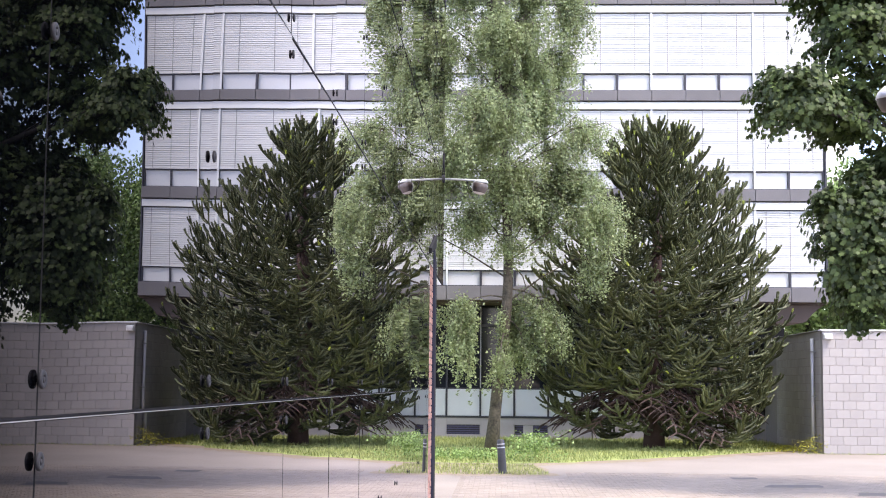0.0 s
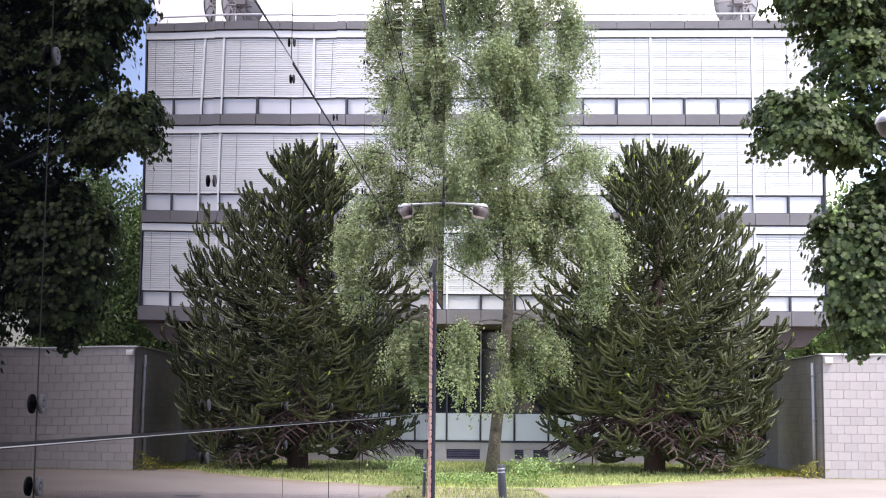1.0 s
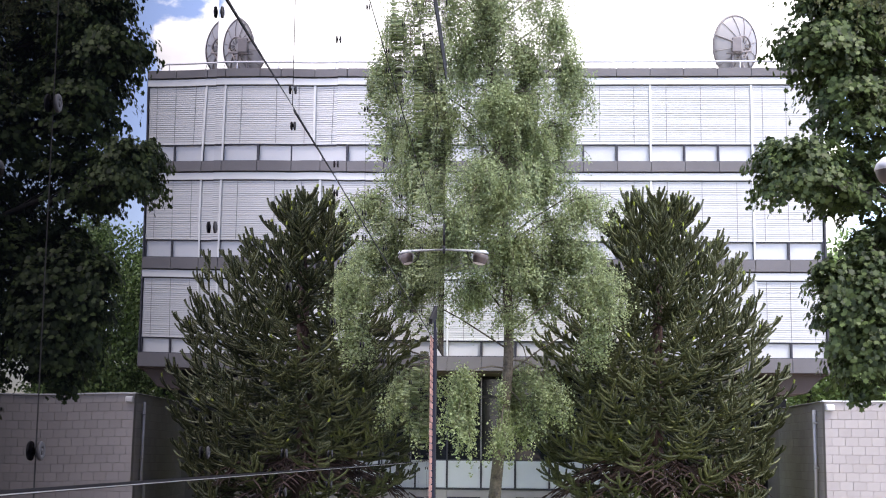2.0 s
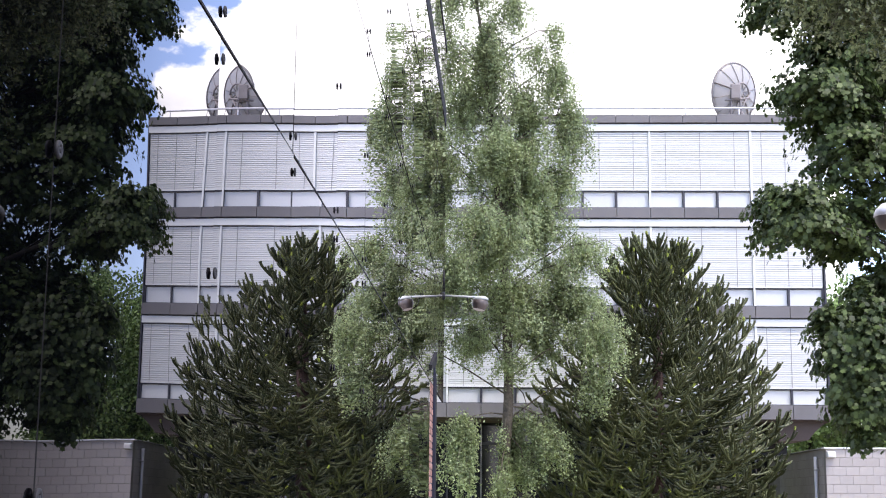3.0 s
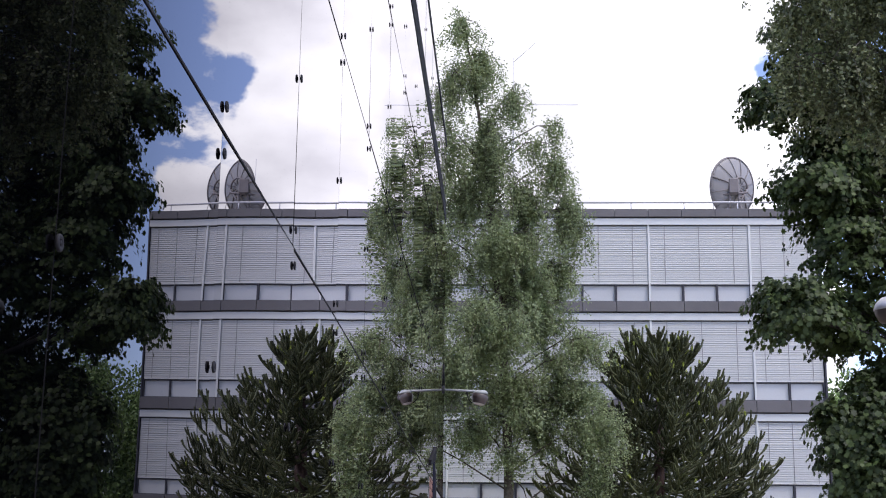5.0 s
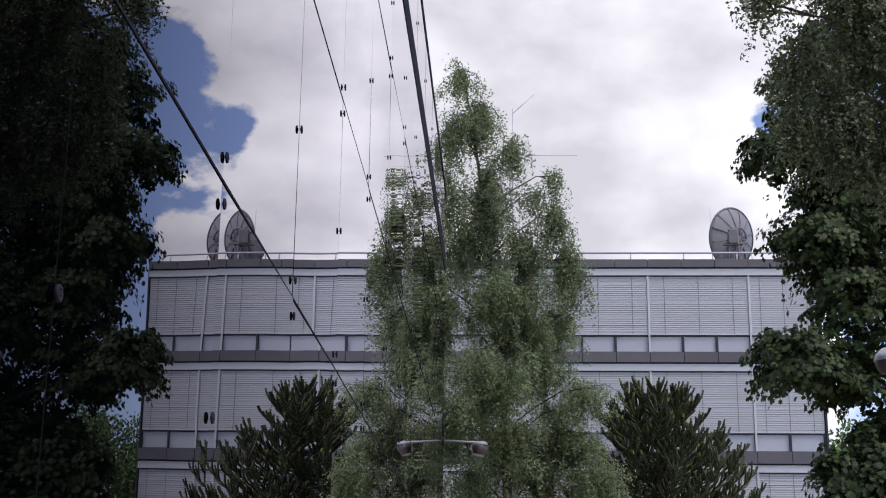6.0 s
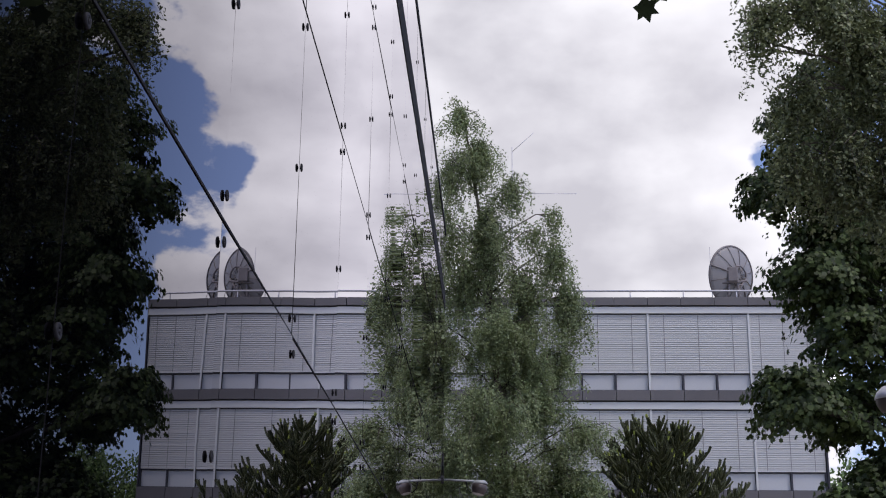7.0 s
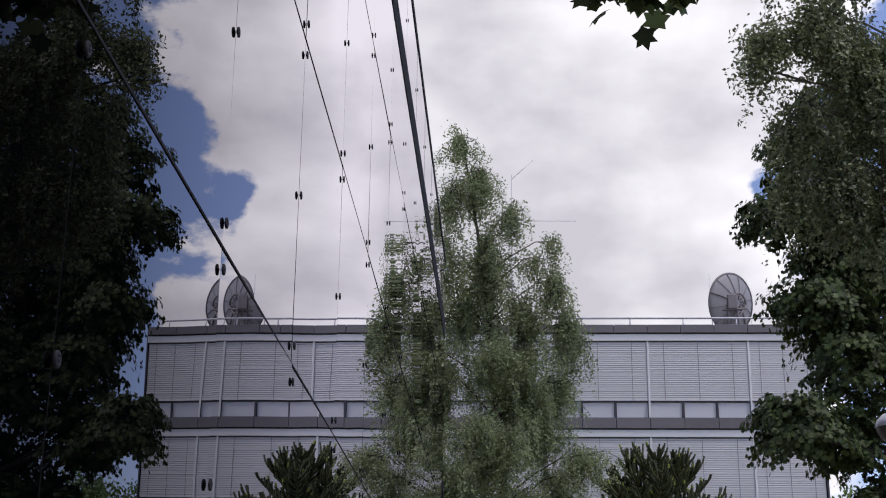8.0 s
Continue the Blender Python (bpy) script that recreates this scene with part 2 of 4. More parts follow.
def add_tube(verts, faces, path, radii, sides=8):
    """A tapering tube along a path, added to lists of vertices and faces."""
    path = [Vector(p) for p in path]
    base = len(verts)
    side = None
    for i, p in enumerate(path):
        d = (path[min(i + 1, len(path) - 1)] - path[max(i - 1, 0)]).normalized()
        if side is None:
            side = d.orthogonal().normalized()
        side = (side - d * side.dot(d)).normalized()
        up = d.cross(side)
        for k in range(sides):
            a = 2 * math.pi * k / sides
            verts.append(p + (side * math.cos(a) + up * math.sin(a)) * radii[i])
    for i in range(len(path) - 1):
        for k in range(sides):
            a, b = base + i * sides + k, base + i * sides + (k + 1) % sides
            faces.append((a, b, b + sides, a + sides))
    faces.append(tuple(base + k for k in reversed(range(sides))))
    faces.append(tuple(base + (len(path) - 1) * sides + k for k in range(sides)))


def tube_part(name, path, radii, material, parent, label="", sides=10):
    v, f = [], []
    radii = [radii] * len(path) if isinstance(radii, (int, float)) else radii
    add_tube(v, f, path, radii, sides)
    return mesh_object(name, v, f, material, parent, label, True)


def lathe_part(name, profile, material, parent, label="", sides=24, m=None):
    """A body of rotation about z from (radius, height) pairs."""
    v, f = [], []
    for r, z in profile:
        v += [Vector((r * math.cos(2 * math.pi * k / sides), r * math.sin(2 * math.pi * k / sides), z)) for k in range(sides)]
    for i in range(len(profile) - 1):
        f += [(i * sides + k, i * sides + (k + 1) % sides, (i + 1) * sides + (k + 1) % sides, (i + 1) * sides + k) for k in range(sides)]
    if m:
        v = [m @ p for p in v]
    return mesh_object(name, v, f, material, parent, label, True)


def leaf_mesh(name, centres, normals, sizes, template, material, parent, label="", rng=None):
    """Many small flat leaves in one mesh: the template (points in the plane, one polygon) at each centre."""
    n, k = len(centres), len(template)
    nrm = normals / np.linalg.norm(normals, axis=1)[:, None]
    aux = rng.normal(size=(n, 3))
    u = np.cross(nrm, aux)
    u /= np.linalg.norm(u, axis=1)[:, None] + 1e-9
    v = np.cross(nrm, u)
    t = np.array(template)
    pts = centres[:, None, :] + sizes[:, None, None] * (t[None, :, 0, None] * u[:, None, :] + t[None, :, 1, None] * v[:, None, :] + t[None, :, 2, None] * nrm[:, None, :])
    me = bpy.data.meshes.new(name)
    me.vertices.add(n * k)
    me.vertices.foreach_set("co", pts.reshape(-1).astype(np.float32))
    me.loops.add(n * k)
    me.loops.foreach_set("vertex_index", np.arange(n * k, dtype=np.int32))
    me.polygons.add(n)
    me.polygons.foreach_set("loop_start", np.arange(0, n * k, k, dtype=np.int32))
    me.update(calc_edges=True)
    me.materials.append(M[material])
    ob = new(name, me)
    ob.parent = parent
    return tagged(ob, label)


MAPLE = [(0, -0.5, 0), (0.22, -0.32, 0.03), (0.5, -0.25, -0.05), (0.34, 0.02, 0.03), (0.46, 0.3, -0.05), (0.17, 0.24, 0.04), (0, 0.55, -0.06),
         (-0.17, 0.24, 0.04), (-0.46, 0.3, -0.05), (-0.34, 0.02, 0.03), (-0.5, -0.25, -0.05), (-0.22, -0.32, 0.03)]
BIRCH = [(0, -0.55, 0), (0.36, -0.1, 0.06), (0, 0.6, 0), (-0.36, -0.1, 0.06)]
BLADE = [(-0.06, 0, 0), (0.06, 0, 0), (0.0, 1.0, 0.15)]


# ---- ground ----
def sheet(name, outline, z, material, label, category):
    ob = mesh_object(name, [(x, y, z) for x, y in outline], [tuple(range(len(outline)))], material)
    return tagged(ob, label, category, kind="structure")


sheet("ground", [(-700, -700), (700, -700), (700, 700), (-700, 700)], 0.0, "paving", "beige worn paved forecourt, dry and dusty", "ground")


def wobbly(points, amount, seed):
    """A closed outline with its long sides broken into uneven steps."""
    r = random.Random(seed)
    out = []
    for (x0, y0), (x1, y1) in zip(points, points[1:] + points[:1]):
        n = max(2, int(math.hypot(x1 - x0, y1 - y0) / 0.5))
        for i in range(n):
            out.append((x0 + (x1 - x0) * i / n + r.uniform(-amount, amount), y0 + (y1 - y0) * i / n + r.uniform(-amount, amount)))
    return out


LAWN = [(-9, 37.5), (-5, 35.6), (-3, 34.8), (-1, 34.2), (1, 34.0), (2.5, 34.9), (4, 36.6), (6, 38.6), (8, 41.0), (9.6, 43.0), (9.7, 49.6), (-9, 49.6)]
sheet("lawn_soil", wobbly([(-9, 36.9), (-5, 35.0), (-1, 33.6), (1.2, 33.2), (3.2, 34.6), (6, 37.6), (8, 40.2), (9.75, 41.6), (9.75, 49.7), (-9, 49.7)], 0.28, 3), 0.004, "soil", "dry bare soil along the lawn edge", "soil")
sheet("lawn", wobbly(LAWN, 0.10, 4), 0.008, "lawn", "sunlit short green lawn before the office block", "lawn")
sheet("tree_pit", wobbly([(-1.2, 29.7), (0.6, 29.2), (2.0, 29.9), (1.6, 33.5), (-0.8, 33.6)], 0.10, 5), 0.004, "soil", "sandy tree pit with thin dry grass", "soil")


def inside(x, y, poly):
    hit = False
    for (x0, y0), (x1, y1) in zip(poly, poly[1:] + poly[:1]):
        if (y0 > y) != (y1 > y) and x < (x1 - x0) * (y - y0) / (y1 - y0) + x0:
            hit = not hit
    return hit


def grass(name, poly, count, height, material, label, seed, z=0.01):
    rng = np.random.default_rng(seed)
    xs, ys = [p[0] for p in poly], [p[1] for p in poly]
    pts = [(x, y) for x, y in zip(rng.uniform(min(xs), max(xs), count * 2), rng.uniform(min(ys), max(ys), count * 2)) if inside(x, y, poly)][:count]
    n = len(pts)
    a, lean, h = rng.uniform(0, 6.283, n), rng.normal(0, 0.35, (n, 2)), rng.uniform(0.5, 1.3, n) * height
    w = 0.10 * h + 0.004
    base = np.column_stack((np.array(pts), np.full(n, z - 0.005)))
    side = np.column_stack((np.cos(a), np.sin(a), np.zeros(n))) * w[:, None]
    tip = base + np.column_stack((lean * h[:, None], h))
    v = np.stack((base - side, base + side, tip), 1).reshape(-1, 3)
    ob = mesh_object(name, v, np.arange(n * 3).reshape(-1, 3).tolist(), material)
    return tagged(ob, label, "grass", kind="stuff")


grass("lawn_grass", LAWN, 26000, 0.11, "grass", "short bright green grass blades of the lawn", 11)
grass("pit_grass", [(-1.1, 29.9), (1.8, 29.9), (1.5, 33.4), (-0.8, 33.5)], 2200, 0.07, "grass", "thin dry grass in the tree pit", 12)


def pavers(x0, x1, y0, y1):
    """Rows of brick pavers on the near forecourt, joints open between them."""
    r = random.Random(8)
    v, f = [], []
    row, y = 0, y0
    while y < y1:
        x = x0 - (0.105 if row % 2 else 0)
        while x < x1:
            if not (-1.3 < x < 2.1 and y > 29.4):
                h = 0.006 + r.uniform(-0.001, 0.002)
                b = len(v)
                v += [(x, y, 0.001), (x + 0.2, y, 0.001), (x + 0.2, y + 0.1, 0.001), (x, y + 0.1, 0.001),
                      (x + 0.004, y + 0.004, h), (x + 0.196, y + 0.004, h), (x + 0.196, y + 0.096, h), (x + 0.004, y + 0.096, h)]
                f += [(b + 4, b + 5, b + 6, b + 7), (b, b + 1, b + 5, b + 4), (b + 1, b + 2, b + 6, b + 5), (b + 2, b + 3, b + 7, b + 6), (b + 3, b, b + 4, b + 7)]
            x += 0.21
        y += 0.11
        row += 1
    return tagged(mesh_object("brick_pavers", v, f, "paver"), "beige and pink rectangular brick pavers on the forecourt", "pavers", kind="stuff")


pavers(0.05, 12.0, 21.5, 31.0)
for px, py, w, d, s in ((6.3, 27.5, 0.55, 0.45, 1), (5.7, 29.6, 0.28, 0.35, 2), (7.4, 25.6, 0.4, 0.4, 3)):
    sheet("damp_patch", wobbly([(px - w, py - d), (px + w, py - d * 0.6), (px + w * 1.2, py + d), (px - w * 0.7, py + d * 0.8)], 0.07, s), 0.0105, "patch", "dark damp patch on the paving", "stain")


# ---- the glass-fronted building beside the camera ----
JOINTS = [0.47, 1.83, 3.19, 4.55, 5.92]
BEAM, TOP, FAR, STEP = 7.03, 8.06, 18.65, 1.38
COLS = [2.41 + STEP * k for k in range(-3, 12)]


def glass_pane(y0, y1, z0, z1, yaw, nod, bulge, parent):
    """One pane: a slightly bowed sheet, hung a hair out of true, with its edges turned back."""
    n = 8
    v, f = [], []
    for i in range(n + 1):
        for j in range(n + 1):
            u, w = i / n, j / n
            y, z = y0 + (y1 - y0) * u, z0 + (z1 - z0) * w
            x = bulge * math.sin(math.pi * u) * math.sin(math.pi * w) + yaw * (u - 0.5) * (y1 - y0) + nod * (w - 0.5) * (z1 - z0)
            v.append((x, y, z))
    f = [(i * (n + 1) + j, (i + 1) * (n + 1) + j, (i + 1) * (n + 1) + j + 1, i * (n + 1) + j + 1) for i in range(n) for j in range(n)]
    rim = [i * (n + 1) for i in range(n + 1)] + [n * (n + 1) + j for j in range(1, n + 1)] + [i * (n + 1) + n for i in range(n - 1, -1, -1)] + [j for j in range(n - 1, 0, -1)]
    ob = mesh_object("glass_pane", v, f, "glass", parent, "", True)
    back = [(-0.016, v[i][1], v[i][2]) for i in rim]
    front = [v[i] for i in rim]
    k = len(rim)
    mesh_object("pane_edge", front + back, [(a, a + k, (a + 1) % k + k, (a + 1) % k) for a in range(k)], "anthracite", ob)
    return ob


def glass_building():
    b = thing("glass_building", "low building with frameless dark reflective glass front on small disc fittings", "building")
    part("core", box_bm((-7, -5, 0), (-0.03, 15.25, 8.0)), "core", b, "dark inner wall behind the glass")
    part("upper_core", box_bm((-7, 15.25, 3.45), (-0.03, 18.6, 8.0)), "core", b, "dark inner wall of the projecting upper storey")
    part("roof", box_bm((-7.1, -5.1, 8.0), (-0.02, 18.66, 8.05)), "roofing", b, "flat grey roof")
    rng = random.Random(21)
    # a few panes hang visibly out of true
    yaws = {(2.41, 2): -0.0008, (2.41, 3): 0.0016, (3.79, 3): -0.0012, (3.79, 2): 0.0030, (5.17, 2): 0.0017}
    bows = {(2.41, 2): 0.0022, (3.79, 2): -0.0005}
    rows = [(0.02, JOINTS[0])] + list(zip(JOINTS, JOINTS[1:])) + [(JOINTS[-1], BEAM - 0.135), (BEAM + 0.135, TOP - 0.07)]
    g = 0.0025
    for c in COLS:
        for row, (z0, z1) in enumerate(rows):
            end = 15.25 if z1 < 3.3 else FAR
            if c >= end - 0.1:
                continue
            y1 = min(c + STEP, end)
            base = next((q for (k, s), q in yaws.items() if abs(k - c) < 0.02 and s == row), rng.uniform(-0.0011, 0.0011))
            glass_pane(c + g, y1 - g, z0 + (0.001 if z0 == JOINTS[-1] else g), z1 - (0.001 if z1 == JOINTS[-1] else g), base + rng.uniform(-0.0003, 0.0003), rng.uniform(-0.0018, 0.0018), bows.get((round(c, 2), row), rng.uniform(-0.0012, 0.0016)) * (1.0 if c < 7 else 1.3), b)
    part("beam", box_bm((-0.03, -5, BEAM - 0.13), (0.005, FAR, BEAM + 0.13), 0.002), "anthracite", b, "dark horizontal metal beam between the glass rows")
    part("cap", box_bm((-0.12, -5, TOP - 0.07), (0.006, FAR + 0.02, TOP + 0.03), 0.002), "anthracite", b, "slim dark roof edge cap")
    for z in JOINTS:
        end = 15.25 if z < 3.1 else FAR
        h = 0.0009 if z < 2 else 0.004 if z < 4 else 0.0022 if z < 5 else 0.0008
        part("joint_strip", box_bm((-0.02, -5, z - h), (0.0024, end, z + h)), "alu" if z == JOINTS[1] else "anthracite", b)
    part("shadow_joint", box_bm((-0.02, -5, JOINTS[1] + 0.0012), (0.0030, 15.25, JOINTS[1] + 0.007)), "seal", b)
    # disc fittings at the joints and at half height of each pane
    proto = thing("fitting", "", "")
    lathe_part("disc", [(0.007, 0.0045), (0.0085, 0.006), (0.0150, 0.006), (0.0165, 0.0045), (0.0165, 0.0), (0.006, -0.0005), (0.006, -0.003)], "steel", proto, "", 18, pose(0.002, 0, 0, 0, 90, 0))
    lathe_part("cap_screw", [(0.0001, 0.0062), (0.0045, 0.006), (0.005, 0.003)], "steel", proto, "dark screw cap", 12, pose(0.002, 0, 0, 0, 90, 0))
    proto.parent = b
    heights = [z + s for z in JOINTS for s in (-0.07, 0.07)] + [(a + c) / 2 for a, c in zip(JOINTS, JOINTS[1:])] + [6.42, 7.55]
    first = True
    for c in COLS[2:]:
        for z in heights:
            if c > (15.0 if z < 3.4 else FAR - 0.2):
                continue
            m = pose(0.004, c, z)
            if first:
                proto.matrix_world, first = m, False
            else:
                copy_thing(proto, m)
    return b


glass_building()


def brick_pier():
    p = thing("brick_pier", "red brick pier with a bluish dark metal edge profile", "pier")
    part("mortar_core", box_bm((-0.30, 15.27, 0), (-0.008, 15.95, 3.30)), "mortar", p, "recessed grey mortar")
    part("edge_profile", box_bm((-0.30, 15.95, 0), (0.004, 16.40, 3.46), 0.01), "bluegrey", p, "bluish dark metal edge profile")
    part("edge_strip", box_bm((-0.25, 16.40, 0), (0.0, 16.85, 3.42), 0.01), "anthracite", p, "dark metal strip")
    v = [(-0.30, 15.27, 3.30), (0.014, 15.27, 3.30), (0.014, 16.42, 3.47), (-0.30, 16.42, 3.47), (-0.30, 15.27, 3.36), (0.02, 15.27, 3.36), (0.02, 16.42, 3.62), (-0.30, 16.42, 3.62)]
    mesh_object("sloping_cap", v, [(0, 3, 2, 1), (4, 5, 6, 7), (0, 1, 5, 4), (1, 2, 6, 5), (2, 3, 7, 6), (3, 0, 4, 7)], "anthracite", p, "dark sloping metal cap")
    for row in range(44):
        for k in range(-1, 6):
            y0, y1 = 15.28 + k * 0.25 + (0.125 if row % 2 else 0), 15.28 + k * 0.25 + 0.24 + (0.125 if row % 2 else 0)
            y0, y1 = max(y0, 15.28), min(y1, 15.94)
            if y1 - y0 < 0.05:
                continue
            z = 0.005 + row * 0.075
            part("brick", box_bm((-0.11, y0, z), (0.0, y1, z + 0.063), 0.004), "brick", p)


brick_pier()


def wall_lamp():
    lamp = thing("wall_lamp", "grey-brown wall lamp on a pale arm projecting from the glass front", "lamp", at=pose(0, 18.45, 4.58))
    tube_part("arm", [(0.0, 0, 0), (0.30, 0, -0.012), (0.45, 0, -0.02)], 0.015, "lamparm", lamp, "pale round arm")
    lathe_part("wall_plate", [(0.001, 0.02), (0.05, 0.018), (0.055, 0.0)], "steel", lamp, "", 16, pose(0, 0, 0, 0, 90, 0))
    tube_part("stay", [(0.01, 0, 0.0), (0.004, 0, 0.34)], 0.008, "steel", lamp, "thin dark stay above the arm")
    tube_part("cable", [(0.31, 0.0, -0.02), (0.33, 0, -0.12), (0.37, 0, -0.17), (0.42, 0, -0.15)], 0.006, "steel", lamp)
    lathe_part("hood", [(0.02, 0.035), (0.07, 0.028), (0.098, 0.0), (0.10, -0.02), (0.09, -0.022)], "lamparm", lamp, "pale round top", 24, pose(0.49, 0, -0.04))
    lathe_part("body", [(0.09, 0.0), (0.108, -0.02), (0.104, -0.07), (0.080, -0.13)], "lamphood", lamp, "grey-brown lower housing", 24, pose(0.49, 0, -0.055, 0, 12, 0))
    lathe_part("cover", [(0.084, 0.0), (0.05, -0.015), (0.001, -0.02)], "lampglass", lamp, "frosted cover", 24, pose(0.463, 0, -0.182, 0, 12, 0))


wall_lamp()


# ---- the office block ----
FACE, LEFT, RIGHT, MOD = 48.0, -10.37, 11.70, 1.16
MULLIONS = [11.62 - MOD * k for k in range(20)]  # window modules
# per storey: underside of the lintel, foot of the blinds, foot of the windows, foot of the fascia
STOREYS = [(15.26, 14.96, 14.66, 12.56, 11.95), (11.95, 11.58, 11.27, 9.17, 8.54), (8.54, 8.13, 7.82, 5.74, 5.20)]
FLOOR0 = 4.72


def office_block():
    b = thing("office_block", "white and grey three-storey office block with closed white exterior blinds", "building")
    part("structure", box_bm((LEFT, FACE + 0.20, FLOOR0), (RIGHT - 0.02, FACE + 14, 15.0)), "plaster", b, "grey rendered structure")
    # near-black box: the darkness of the unlit rooms is put into its colour
    part("ground_floor", box_bm((LEFT, FACE + 2.16, 0), (RIGHT - 1.05, FACE + 13, FLOOR0)), "core", b, "recessed ground floor behind glass, its unlit depth painted near-black")
    part("roof", box_bm((LEFT, FACE + 0.1, 15.0), (RIGHT, FACE + 14, 15.14)), "roofing", b, "flat grey roof")
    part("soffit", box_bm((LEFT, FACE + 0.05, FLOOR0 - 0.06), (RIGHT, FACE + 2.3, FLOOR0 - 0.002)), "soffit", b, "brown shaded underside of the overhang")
    # curved bracket under the overhang's end
    v = []
    for y in (FACE + 0.2, FACE + 12):
        v += [(RIGHT - 0.05, y, FLOOR0 - 0.06), (RIGHT - 0.22, y, FLOOR0 - 0.16), (RIGHT - 0.48, y, FLOOR0 - 0.38), (RIGHT - 0.72, y, FLOOR0 - 0.66), (RIGHT - 1.7, y, FLOOR0 - 0.72), (RIGHT - 1.7, y, FLOOR0 - 0.06)]
    f = [tuple(range(6)), tuple(range(11, 5, -1))] + [(i, i + 6, (i + 1) % 6 + 6, (i + 1) % 6) for i in range(6)]
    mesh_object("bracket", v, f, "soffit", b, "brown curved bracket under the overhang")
    bays = [m for i, m in enumerate(MULLIONS) if i % 3 == 2]  # guide rails: every third mullion
    for s, (z5, z4, z3, z2, z1) in enumerate(STOREYS):
        # fascia panels on top, one for each module
        for i, (xr, xl) in enumerate(zip(MULLIONS, MULLIONS[1:])):
            xr2 = RIGHT if i == 0 else xr - 0.008
            part("fascia_panel", box_bm((xl + 0.008, FACE - 0.10, z4 + 0.01), (xr2, FACE + 0.2, z5 - 0.005), 0.006), "fascia", b)
        part("dark_reveal", box_bm((LEFT, FACE + 0.02, z4 - 0.03), (RIGHT - 0.03, FACE + 0.2, z4 + 0.01)), "mullion", b)
        part("lintel", box_bm((LEFT, FACE - 0.04, z3 + 0.03), (RIGHT - 0.02, FACE + 0.2, z4 - 0.035), 0.006), "white", b, "white enamelled lintel strip")
        part("blind_box", box_bm((LEFT, FACE + 0.03, z3 - 0.01), (RIGHT - 0.03, FACE + 0.2, z3 + 0.028)), "mullion", b)
        # venetian blinds, one for each three modules
        edges = [RIGHT - 0.05] + bays
        for xr, xl in zip(edges, edges[1:]):
            rng = random.Random(int(xr * 10) + s)
            n = 27
            pitch = (z3 - z2 - 0.05) / n
            # grey backing shows through the slat gaps as painted lines of shade
            blind = part("blind", box_bm((xl + 0.03, FACE + 0.075, z2 + 0.02), (xr - 0.03, FACE + 0.19, z3 - 0.012)), "blindback", b, "closed white exterior venetian blind")
            x0, x1 = xl + 0.03, xr - 0.03
            one = [(x0, 0.030, -0.003), (x1, 0.030, -0.003), (x1, 0.022, 0.001), (x0, 0.022, 0.001), (x0, 0.038, pitch * 0.93), (x1, 0.038, pitch * 0.93)]
            ids = [(0, 1, 2, 3), (3, 2, 5, 4)]
            if xr > -1.5:
                first = None
                for k in range(n):
                    ob = mesh_object("slat", one, ids, "slat", blind) if first is None else new("slat", first)
                    first, ob.parent = ob.data, blind
                    ob.location = (0, FACE + rng.uniform(-0.004, 0.004), z2 + 0.05 + k * pitch)
            else:
                v, f = [], []
                for k in range(n):
                    f += [tuple(q + len(v) for q in t) for t in ids]
                    v += [(p[0], p[1] + FACE, p[2] + z2 + 0.05 + k * pitch) for p in one]
                tagged(mesh_object("slat_rest", v, f, "slat", blind), kind="stuff")
            part("bottom_rail", box_bm((xl + 0.05, FACE + 0.015, z2 + 0.012), (xr - 0.05, FACE + 0.06, z2 + 0.045), 0.004), "white", blind)
            for q in (0.16, 0.5, 0.84):
                x = xl + (xr - xl) * q
                part("cord", box_bm((x - 0.007, FACE + 0.012, z2 + 0.04), (x + 0.007, FACE + 0.018, z3)), "blindback", blind)
        for x in bays:
            part("guide_rail", box_bm((x - 0.034, FACE - 0.012, z1 + 0.02), (x + 0.034, FACE + 0.05, z3 + 0.03), 0.006), "white", b, "slim pale vertical guide rail")
        # window strip below the blinds
        for xr, xl in zip(MULLIONS, MULLIONS[1:]):
            part("window_pane", box_bm((xl + 0.045, FACE + 0.10, z1 + 0.035), (xr - 0.045, FACE + 0.19, z2 - 0.035)), "pane", b)
            part("mullion", box_bm((xr - 0.035, FACE + 0.02, z1), (xr + 0.035, FACE + 0.2, z2 + 0.01)), "mullion", b)
        part("sill", box_bm((LEFT, FACE + 0.01, z1 - 0.005), (RIGHT - 0.03, FACE + 0.2, z1 + 0.03)), "mullion", b)
        part("head", box_bm((LEFT, FACE + 0.04, z2 - 0.03), (RIGHT - 0.03, FACE + 0.2, z2 + 0.012)), "mullion", b)
        part("corner_post", box_bm((RIGHT - 0.05, FACE - 0.03, z1), (RIGHT + 0.02, FACE + 0.2, z4), 0.008), "mullion", b)
    for i, (xr, xl) in enumerate(zip(MULLIONS, MULLIONS[1:])):
        part("fascia_panel", box_bm((xl + 0.008, FACE - 0.10, FLOOR0 + 0.0), (RIGHT if i == 0 else xr - 0.008, FACE + 0.2, 5.195), 0.006), "fascia", b)
    # recessed ground floor
    G = FACE + 2.0
    mods = [9.52 - 1.19 * k for k in range(17)]
    part("plinth_core", box_bm((LEFT, G + 0.02, 0), (RIGHT - 1.7, G + 0.16, 0.72)), "plinth", b)
    part("ledge", box_bm((LEFT, G - 0.06, 0.70), (RIGHT - 1.7, G + 0.16, 0.76), 0.006), "mullion", b)
